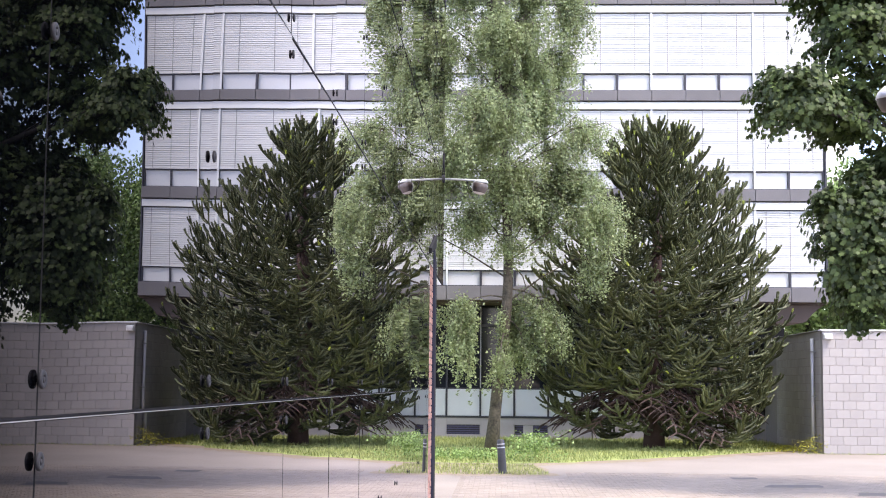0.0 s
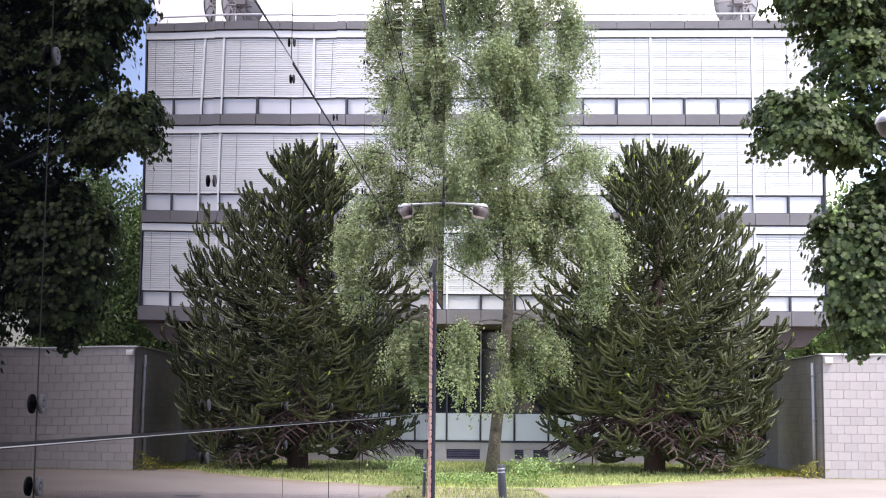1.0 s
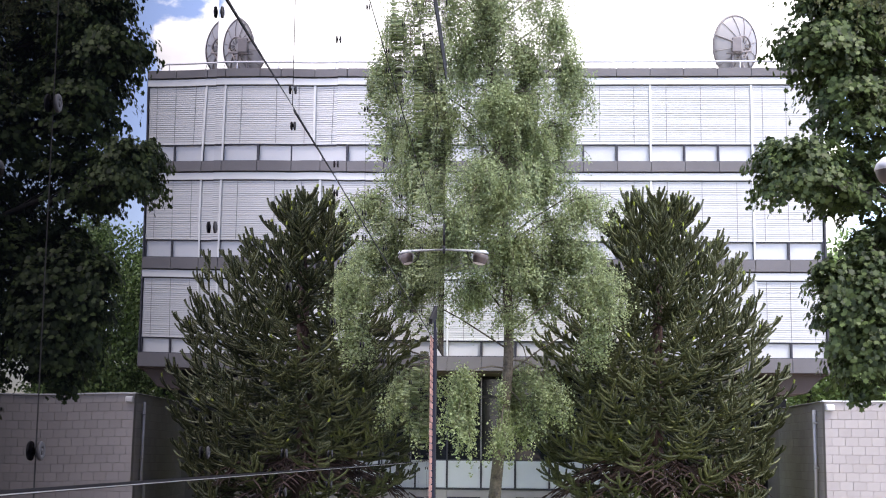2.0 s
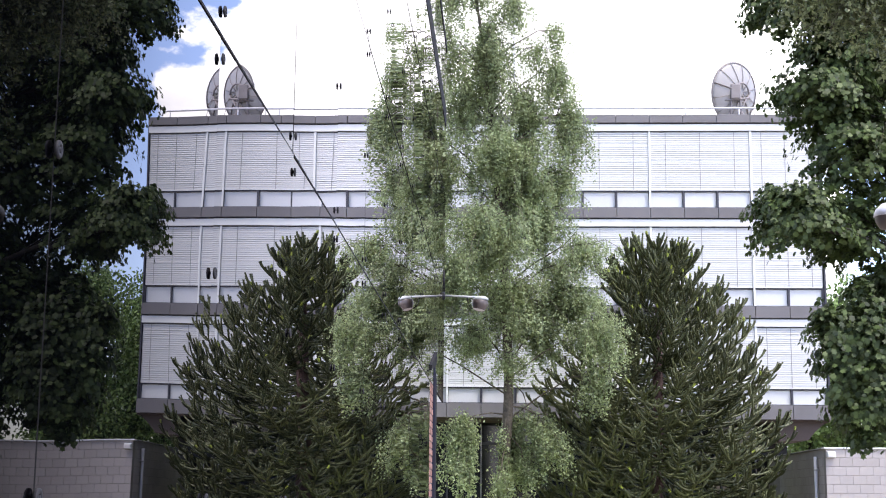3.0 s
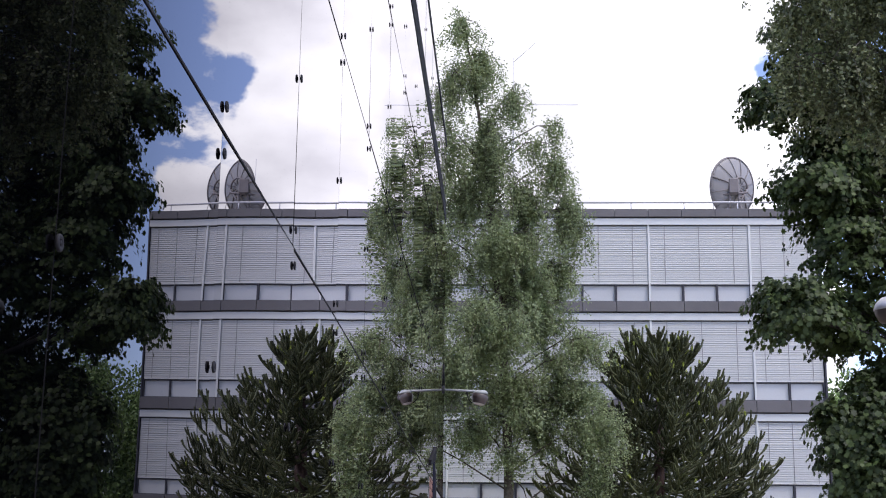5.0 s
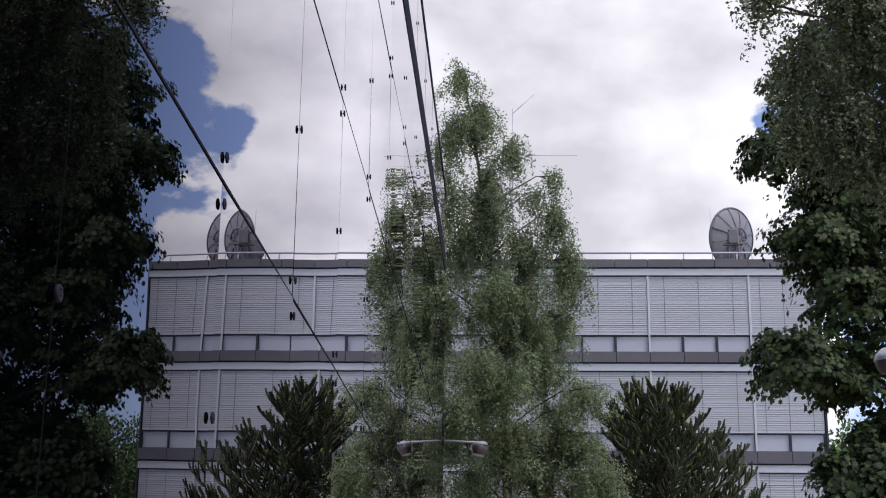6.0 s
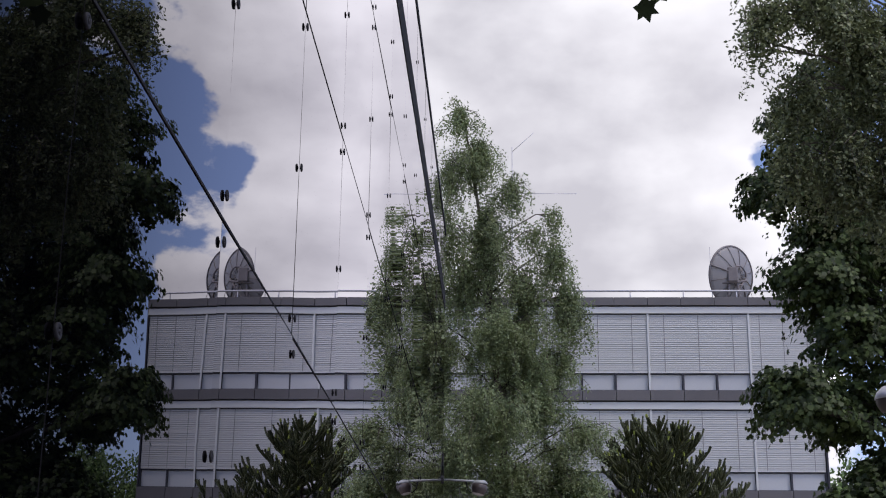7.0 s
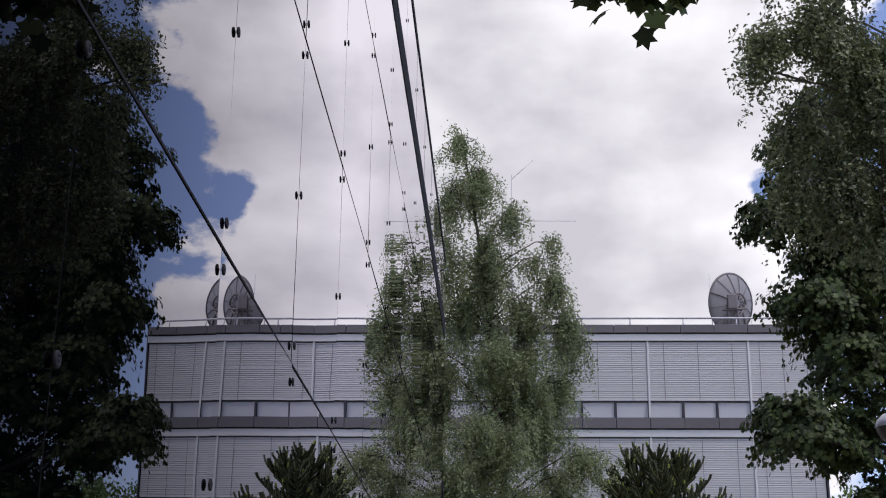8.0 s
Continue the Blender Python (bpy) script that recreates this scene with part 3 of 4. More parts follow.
    for i, (xr, xl) in enumerate(zip(mods, mods[1:])):
        opened = i in (6, 8)
        if not opened:
            part("plinth_panel", box_bm((xl + 0.005, G - 0.03, 0), (xr - 0.005, G + 0.02, 0.70), 0.006), "plinth", b)
        else:
            part("plinth_panel", box_bm((xl + 0.005, G - 0.03, 0), (xr - 0.005, G + 0.02, 0.12), 0.004), "plinth", b)
            part("plinth_panel", box_bm((xl + 0.005, G - 0.03, 0.46), (xr - 0.005, G + 0.02, 0.70), 0.004), "plinth", b)
            # near-black sheet painted as the shade inside the vent opening
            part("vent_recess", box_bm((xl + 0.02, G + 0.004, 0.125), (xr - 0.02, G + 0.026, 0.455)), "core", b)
            for k in range(4):
                part("grille_slat", box_bm((xl + 0.03, G - 0.01, 0.14 + k * 0.08), (xr - 0.03, G + 0.015, 0.19 + k * 0.08), 0.004), "grille", b)
            if i == 6:
                part("vent_cover", box_bm((xl + 0.32, G - 0.03, 0.14), (xl + 0.66, G + 0.0, 0.45), 0.004), "plinth", b, "pale vent cover")
        part("parapet_panel", box_bm((xl + 0.035, G - 0.02, 0.77), (xr - 0.035, G + 0.14, 1.70), 0.006), "panel", b)
        part("ground_mullion", box_bm((xr - 0.03, G - 0.05, 0.765), (xr + 0.03, G + 0.16, 4.64)), "mullion", b)
        part("ground_window", box_bm((xl + 0.035, G + 0.06, 1.74), (xr - 0.035, G + 0.14, 3.9)), "darkpane", b)
        part("top_light", box_bm((xl + 0.035, G + 0.06, 3.98), (xr - 0.035, G + 0.14, 4.6)), "darkpane", b)
        if i % 2 == 0:
            part("standing_rail", box_bm((xr - 0.012, G - 0.09, 1.75), (xr + 0.012, G - 0.055, 4.6)), "alu", b, "slim bright vertical rail")
    part("transom", box_bm((LEFT, G + 0.0, 1.705), (RIGHT - 1.7, G + 0.15, 1.75)), "mullion", b)
    part("transom", box_bm((LEFT, G + 0.0, 3.9), (RIGHT - 1.7, G + 0.15, 3.98)), "mullion", b)
    return b


office_block()


def roof_railing():
    r = thing("roof_railing", "slim galvanised railing along the roof edge", "railing", at=pose(0, FACE + 0.25, 15.14))
    for z in (0.44,):
        tube_part("rail", [(LEFT, 0, z), (RIGHT - 0.6, 0, z)] if z < 0.3 else [(LEFT, 0, z), (RIGHT - 0.75, 0, z), (RIGHT - 0.55, 0, z - 0.05), (RIGHT - 0.5, 0, z - 0.18)], 0.036, "rail", r, "", 8)
    x = RIGHT - 0.85
    while x > LEFT:
        tube_part("post", [(x, 0, 0.0), (x, 0, 0.44)], 0.024, "rail", r, "", 8)
        x -= 1.86


roof_railing()


def satellite_dish():
    """A round mesh dish seen from behind, with ribs, a hub frame and a low mount."""
    d = thing("satellite_dish", "large pale ribbed satellite dish on the flat roof", "satellite dish", at=pose(9.15, 50.2, 15.14))
    R = 1.12
    tilt = pose(0, 0, 1.55, 0, 0, 38) @ pose(0, 0, 0, -80, 0, 0)
    prof = [(r * R, -0.34 * (1 - r * r)) for r in (0.02, 0.15, 0.3, 0.45, 0.6, 0.75, 0.88, 1.0)]
    lathe_part("reflector", prof + [(R, 0.02), (R * 0.98, 0.02)] + [(r, z + 0.02) for r, z in reversed(prof)], "dish", d, "pale round reflector", 40, tilt)
    lathe_part("rim", [(R - 0.02, 0.03), (R + 0.025, 0.02), (R + 0.025, -0.03), (R - 0.02, -0.04)], "dishframe", d, "grey rim", 40, tilt)
    for k in range(12):
        a = 2 * math.pi * k / 12 + 0.2
        path = [tilt @ Vector((r * R * math.cos(a), r * R * math.sin(a), -0.34 * (1 - r * r) - 0.025)) for r in (0.12, 0.35, 0.6, 0.8, 1.0)]
        tube_part("rib", path, 0.012 if k not in (1, 6) else 0.028, "dishframe", d, "", 6)
    ring = [tilt @ Vector((0.36 * math.cos(a), 0.36 * math.sin(a), -0.40)) for a in (i * math.pi / 6 for i in range(13))]
    tube_part("hub_ring", ring, 0.035, "dishframe", d, "grey hub ring", 6)
    for sx in (-0.22, 0.22):
        tube_part("mast_leg", [(sx, -0.05, 0.05), (sx * 0.8, -0.42, 0.9), (sx * 0.6, -0.30, 1.7)], 0.045, "dishframe", d, "", 8)
        tube_part("strut", [(sx * 2.2, -0.2, 0.06), (sx, -0.35, 0.75)], 0.028, "dishframe", d, "", 8)
    tube_part("cross_tube", [(-0.5, -0.45, 1.15), (0.5, -0.42, 1.25)], 0.04, "dishframe", d, "", 8)
    tube_part("actuator", [tilt @ Vector((0.5, -0.1, -0.32)), (0.05, -0.5, 0.6)], 0.03, "dishframe", d, "thin actuator rod", 8)
    part("gear_box", box_bm((-0.2, -0.56, 1.2), (0.16, -0.28, 1.75), 0.03), "dishframe", d, "grey drive box")
    part("base_frame", box_bm((-0.65, -0.5, 0.0), (0.6, 0.4, 0.12), 0.02), "dishframe", d, "low grey base frame")
    tube_part("guy_wire", [tilt @ Vector((1.0, 0.2, 0)), (0.95, 0.3, 0.0)], 0.01, "dishframe", d, "", 5)


satellite_dish()
mast = thing("roof_antenna", "thin whip antenna on the flat roof", "antenna", at=pose(8.66, 51.5, 15.14))
tube_part("whip", [(0, 0, 0), (-0.05, 0, 3.1)], [0.02, 0.008], "rail", mast, "", 6)
part("foot", box_bm((-0.12, -0.12, 0), (0.12, 0.12, 0.08), 0.01), "roofing", mast)


wires = thing("wire_antenna", "thin rod antenna on a slim mast on the flat roof", "antenna", at=pose(1.15, 52.0, 15.14))
tube_part("mast", [(0, 0, 0), (0, 0, 7.4)], [0.03, 0.015], "rail", wires, "", 6)
tube_part("rod", [(0, 0, 5.46), (2.5, 0, 5.44)], 0.012, "rail", wires, "thin level rod", 5)
tube_part("rod", [(0, 0, 7.2), (0.85, 0, 8.0)], 0.012, "rail", wires, "thin slanting rod", 5)
part("foot", box_bm((-0.15, -0.15, 0), (0.15, 0.15, 0.1), 0.01), "roofing", wires)


# ---- the block wall ----
def block_wall(name, at, length, label, seed):
    """Running bond of large pale blocks on a recessed core; local x along the wall, local -y its face."""
    w = thing(name, label, "wall", kind="structure", at=at)
    part("joint_core", box_bm((0, 0.012, 0), (length, 0.24, 3.47)), "blockjoint_shade", w)
    L, H = 0.375, 0.25
    shared = {}
    for row in range(14):
        x = -(L / 2 if row % 2 else 0)
        while x < length:
            a, c = max(x + 0.003, 0.004), min(x + L - 0.003, length - 0.002)
            if c - a > 0.05:
                key = round(c - a, 3)
                if key not in shared:
                    ob = part("block", box_bm((0, 0, 0.005), (c - a, 0.2, H - 0.005), 0.004), "block", w)
                    shared[key] = ob.data
                else:
                    ob = new("block", shared[key])
                    ob.parent = w
                r = random.Random(seed * 1000 + row * 60 + int(x * 8))
                ob.location = (a, r.uniform(-0.003, 0.003), row * H)
            x += L
    return w


WX, WY = 9.93, 41.0
front = block_wall("wall_front", pose(WX, WY, 0), 7.4, "sunlit pale concrete block wall in running bond", 1)
side = block_wall("wall_side", pose(WX, 47.9, 0, 0, 0, -90), 6.64, "shaded grey concrete block wall beside the monkey puzzle", 2)
link = thing("wall_link", "grey wall end under the overhang, shade put into its darker colour", "wall", kind="structure", at=pose(WX, 47.9, 0))
# a plain face; the darker joint colour stands in for the overhang's shade
part("link_face", box_bm((0.02, 0.004, 0), (0.26, 2.3, 3.4), 0.005), "blockjoint_shade", link)
coping = thing("wall_coping", "thin pale metal coping on the block wall", "coping", kind="structure", at=pose(WX, WY, 3.50))
part("coping_front", box_bm((-0.06, -0.05, 0), (7.4, 0.27, 0.04), 0.008), "panel", coping)
part("coping_side", box_bm((-0.05, 0.28, 0), (0.27, 6.9, 0.035), 0.008), "roofing", coping)
pipe = thing("downpipe", "pale grey downpipe on the shaded block wall", "pipe", at=pose(WX - 0.10, WY + 0.9, 0))
tube_part("pipe", [(0, 0, 0.0), (0, 0, 3.3)], 0.05, "rail", pipe, "pale grey metal pipe", 12)
for z in (0.4, 1.6, 2.9):
    part("clip", box_bm((-0.06, -0.06, z), (0.10, 0.06, z + 0.04), 0.004), "alu", pipe)
camera_box = thing("wall_floodlight", "small white fitting at the top corner of the block wall", "light", at=pose(WX + 0.12, WY + 0.004, 3.30))
part("housing", box_bm((-0.10, -0.16, -0.05), (0.14, 0.0, 0.12), 0.02), "white", camera_box)
part("lens", box_bm((-0.07, -0.175, -0.03), (0.11, -0.16, 0.06), 0.005), "lampglass", camera_box)


# ---- trees ----
def limb(verts, faces, a, b, r0, r1, rng, sag=0.0, sides=7, steps=6):
    """A bent tapering limb from a to b; returns its path."""
    a, b = Vector(a), Vector(b)
    n = (b - a).length
    k1 = Vector((rng.uniform(-1, 1), rng.uniform(-1, 1), rng.uniform(-0.6, 0.6))) * n * 0.07
    path = []
    for i in range(steps + 1):
        t = i / steps
        p = a.lerp(b, t) + k1 * math.sin(math.pi * t) + Vector((0, 0, sag * n * math.sin(math.pi * t)))
        path.append(p)
    add_tube(verts, faces, path, [r0 + (r1 - r0) * (i / steps) ** 0.7 for i in range(steps + 1)], sides)
    return path


def leaf_crown(tree, name, clusters, per, size, template, material, spread, up, seed, label, droop=0.0):
    rng = np.random.default_rng(seed)
    c = np.repeat(np.array(clusters), per, 0)
    n = len(c)
    off = np.clip(rng.normal(size=(n, 3)), -1.6, 1.6) * np.array(spread)
    off[:, 2] -= droop * (off[:, 0] ** 2 + off[:, 1] ** 2)
    nrm = rng.normal(size=(n, 3)) * 0.55 + np.array((0, 0, up))
    nrm[:, :2] += off[:, :2] * 0.5 / max(spread[0], 0.01)
    return leaf_mesh(name, c + off, nrm, rng.uniform(0.65, 1.25, n) * size, template, material, tree, label, rng)


def blob_points(blobs, seed, skin=0.55):
    """Cluster centres spread unevenly through egg-shaped lobes, more of them near the skin."""
    r = random.Random(seed)
    out = []
    for x, y, z, rx, ry, rz, n in blobs:
        for _ in range(n):
            d = Vector((r.gauss(0, 1), r.gauss(0, 1), r.gauss(0, 1))).normalized() * (skin + (1 - skin) * r.random() ** 0.6)
            out.append((x + d.x * rx, y + d.y * ry, z + d.z * rz))
    return out


def maple_crown(tree, lobes, sprays, per, size, seed):
    """Drooping sprays of lobed leaves, laid like shingles over the upper and outer skin of each lobe, and a darker filling inside."""
    rng = np.random.default_rng(seed)
    C, N, S = [], [], []
    for x, y, z, rx, rz, k in lobes:
        m = int(k * sprays)
        d = rng.normal(size=(m, 3))
        d[:, 2] += 0.25
        d /= np.linalg.norm(d, axis=1)[:, None]
        d *= rng.uniform(0.72, 1.04, m)[:, None]
        lumps = 1.0 + 0.16 * np.sin(d[:, :1] * 5.1 + seed + x) * np.sin(d[:, 2:] * 4.3 + z)
        heart = np.array((x, y, z)) + d * lumps * np.array((rx, rx * 1.05, rz))
        out = d * np.array((1.0, 1.0, 0.45))
        out[:, 2] += 0.55
        out /= np.linalg.norm(out, axis=1)[:, None]
        for h, o in zip(heart, out):
            flat = o.copy()
            flat[2] = 0.0
            flat /= np.linalg.norm(flat) + 1e-6
            side = np.array((-flat[1], flat[0], 0.0))
            w = min(rng.uniform(0.15, 0.34), rx)
            u, v = np.clip(rng.normal(size=per), -1.7, 1.7) * w * 0.55, rng.uniform(-0.5, 1.0, per) * w
            sag = -0.9 * np.clip(v, 0, None) ** 1.4 - 0.5 * u * u / w
            C.append(h + side[None, :] * u[:, None] + flat[None, :] * v[:, None] + np.array((0, 0, 1.0))[None, :] * (sag + rng.normal(0, 0.06, per))[:, None])
            q = o[None, :] + flat[None, :] * (0.9 * np.clip(v, 0, None) / w)[:, None] + rng.normal(size=(per, 3)) * 0.45
            N.append(q)
            S.append(rng.uniform(0.7, 1.25, per) * size)
        fill = int(m * per * 0.26)
        g = rng.normal(size=(fill, 3))
        g *= (0.8 * rng.random(fill) ** 0.4 / np.linalg.norm(g, axis=1))[:, None]
        C.append(np.array((x, y, z)) + g * np.array((rx, rx, rz)))
        N.append(rng.normal(size=(fill, 3)) + np.array((0, -0.4, 0.6)))
        S.append(rng.uniform(0.9, 1.4, fill) * size)
    return leaf_mesh("crown", np.concatenate(C), np.concatenate(N), np.concatenate(S), MAPLE, "mapleleaf", tree, "dense dark green lobed leaves", rng)


def maple(name, label, base, height, lobes, sprays, per, seed, fork=0.3, size=0.12):
    tree = thing(name, label, "tree")
    rng = random.Random(seed)
    v, f = [], []
    x, y = base
    trunk = limb(v, f, (x, y, -0.05), (x + 0.2, y, height), 0.26, 0.05, rng, 0, 12, 10)
    mesh_object("trunk", v, f, "bark", tree, "dark rough trunk", True)
    for bx, by, bz, rx, rz, n in lobes:
        v, f = [], []
        z0 = min(max(bz - 1.6, height * fork), height * 0.9)
        start = trunk[0].lerp(trunk[-1], min(1, max(0, z0 / height)))
        main = limb(v, f, start, (bx, by, bz - rz * 0.2), 0.09, 0.03, rng, 0.05)
        for _ in range(n // 3):
            d = Vector((rng.gauss(0, 1), rng.gauss(0, 1), rng.gauss(0.2, 0.8))).normalized() * 0.85
            limb(v, f, main[rng.randint(3, len(main) - 1)], (bx + d.x * rx, by + d.y * rx, bz + d.z * rz), 0.02, 0.006, rng, 0.03, 4, 4)
        mesh_object("limb", v, f, "bark", tree, "", True)
    maple_crown(tree, lobes, sprays, per, size, seed + 2)
    return tree


# lobes: centre, half width, half height, sprays
maple("maple_tree", "large dark green maple tree with layered drooping leaf masses", (9.6, 25.4), 13.5, [
    (5.94, 24.50, 10.77, 0.84, 0.46, 26), (6.42, 24.80, 12.05, 0.79, 0.62, 22), (6.42, 24.60, 9.13, 0.84, 0.48, 28), (5.92, 24.30, 6.85, 0.74, 0.60, 34),
    (6.98, 24.90, 8.22, 0.92, 0.90, 36), (7.12, 25.00, 10.59, 1.05, 1.10, 50), (7.02, 25.00, 6.79, 0.80, 0.62, 26), (7.02, 24.40, 4.20, 0.82, 1.30, 64),
    (6.38, 24.20, 4.87, 0.32, 0.45, 10), (8.14, 24.80, 4.80, 1.05, 1.10, 44), (8.20, 25.00, 7.95, 1.05, 1.30, 50), (8.49, 25.00, 10.37, 1.30, 1.40, 56),
    (7.39, 25.00, 12.91, 1.25, 1.05, 46), (9.08, 25.00, 13.46, 1.50, 1.40, 54), (9.71, 25.10, 6.72, 1.30, 1.90, 60), (10.42, 25.10, 9.86, 1.30, 1.95, 50),
    (9.28, 25.00, 3.61, 1.20, 1.15, 40), (11.6, 25.2, 5.6, 1.4, 1.9, 40), (11.8, 25.2, 11.4, 1.5, 1.7, 40),
    (8.70, 25.3, 6.10, 1.00, 0.75, 36), (7.55, 25.4, 5.75, 0.55, 0.36, 10), (9.6, 25.6, 8.6, 1.3, 1.2, 40), (7.6, 25.6, 9.3, 0.9, 0.8, 26), (6.75, 25.1, 9.95, 0.50, 0.45, 12)], 2.1, 34, 31, 0.3, 0.104)

maple("near_maple_tree", "maple tree overhead with a low hanging leafy twig", (6.5, 3.0), 9.0, [
    (1.45, 6.0, 5.26, 0.15, 0.03, 12), (2.6, 5.0, 6.6, 0.6, 0.3, 12), (6.2, 3.4, 8.4, 1.4, 1.0, 40)], 0.7, 7, 47, 0.6, 0.115)


def birch(name, label, stem, thick, masses, seed, leaf, strands, per, material="birchleaf", flat=1.0):
    """A weeping birch: from the trunk arching branches to each mass of hanging strands of small leaves, with gaps between the masses."""
    tree = thing(name, label, "tree")
    rng = random.Random(seed)
    nrng = np.random.default_rng(seed)
    height = stem[-1][2]

    def on_axis(z):
        for a, b in zip(stem, stem[1:]):
            if z <= b[2]:
                return Vector(a).lerp(Vector(b), max(0.0, (z - a[2]) / (b[2] - a[2])))
        return Vector(stem[-1])

    axis = [on_axis(-0.05 + (height + 0.05) * k / 20) for k in range(21)]
    v, f = [], []
    add_tube(v, f, axis, [thick * (1 - k / 20.6) ** 0.8 + (0.05 if k == 0 else 0) for k in range(21)], 12)
    mesh_object("trunk", v, f, "birchbark", tree, "slender grey birch trunk with dark patches", True)
    centres, normals = [], []
    for mx, my, mz, rx, rz, count in masses:
        s = on_axis(max(mz - 0.5 - 0.18 * abs(mx - on_axis(mz).x), 1.3) if mz > 5 else mz + 1.1)
        heart = Vector((mx, my, mz + rz * 0.45))
        vb, fb = [], []
        main = [s, s.lerp(heart, 0.35) + Vector((0, 0, 0.22)), s.lerp(heart, 0.7) + Vector((0, 0, 0.3)), heart]
        add_tube(vb, fb, main, [0.028, 0.022, 0.016, 0.010], 5)
        for i in range(count):
            # a small bough that leaves the branch, arches out and hangs
            a, q = rng.uniform(0, 6.283), min(abs(rng.gauss(0, 0.68)), 1.4)
            tip = Vector((mx + math.cos(a) * q * rx, my + math.sin(a) * q * rx * flat, mz + rz * (0.15 + 0.5 * max(-1.6, min(1.4, rng.gauss(0, 1))) - 0.25 * q)))
            p0 = heart.lerp(main[2], rng.random())
            mid = p0.lerp(tip, 0.6) + Vector((0, 0, 0.16 + 0.1 * rx))
            if i % 2 == 0:
                add_tube(vb, fb, [p0, mid, tip], [0.013, 0.009, 0.004], 4)
            for k in range(strands):
                t = 0.35 + 0.65 * (k + rng.random()) / strands
                p = p0 * (1 - t) ** 2 + mid * 2 * t * (1 - t) + tip * t * t
                p = p + Vector((rng.gauss(0, 0.10), rng.gauss(0, 0.10), rng.gauss(0, 0.05))) * (leaf / 0.078)
                drop = rng.uniform(0.22, 0.80) * (0.45 + 0.5 * min(1.2, rz)) * (1.6 if rng.random() < 0.2 else 1.0)
                sway = Vector((rng.gauss(0, 0.13), rng.gauss(0, 0.13), 0))
                n = max(4, int(per * drop * (0.72 if mz > 13.5 else 1.0)))
                u = nrng.random(n) ** 1.1
                wide = (0.105 * (1 - 0.6 * u) * leaf / 0.078)[:, None]
                centres.append(np.array(p)[None, :] + u[:, None] * (np.array(sway) + np.array((0, 0, -drop)))[None, :] + nrng.normal(size=(n, 3)) * wide)
                nn = nrng.normal(size=(n, 3)) * 0.8
                nn[:, 0] += (p.x - mx) / rx * 0.7
                nn[:, 1] += (p.y - my) / rx * 0.7
                nn[:, 2] += 0.65
                normals.append(nn)
                if k % 4 == 0:
                    add_tube(vb, fb, [p, p + sway * 0.5 + Vector((0, 0, -drop * 0.5)), p + sway + Vector((0, 0, -drop))], [0.005, 0.004, 0.002], 3)
        mesh_object("branch", vb, fb, "birchbark", tree)
    c = np.concatenate(centres)
    keep = c[:, 2] > 0.5
    leaf_mesh("crown", c[keep], np.concatenate(normals)[keep], nrng.uniform(0.7, 1.3, keep.sum()) * leaf, BIRCH, material, tree, "light green small hanging leaves", nrng)
    return tree


def table(points):
    def radius(z):
        for (z0, r0), (z1, r1) in zip(points, points[1:]):
            if z <= z1:
                return r0 + (r1 - r0) * max(0, z - z0) / (z1 - z0)
        return points[-1][1]
    return radius


BY = 39.5
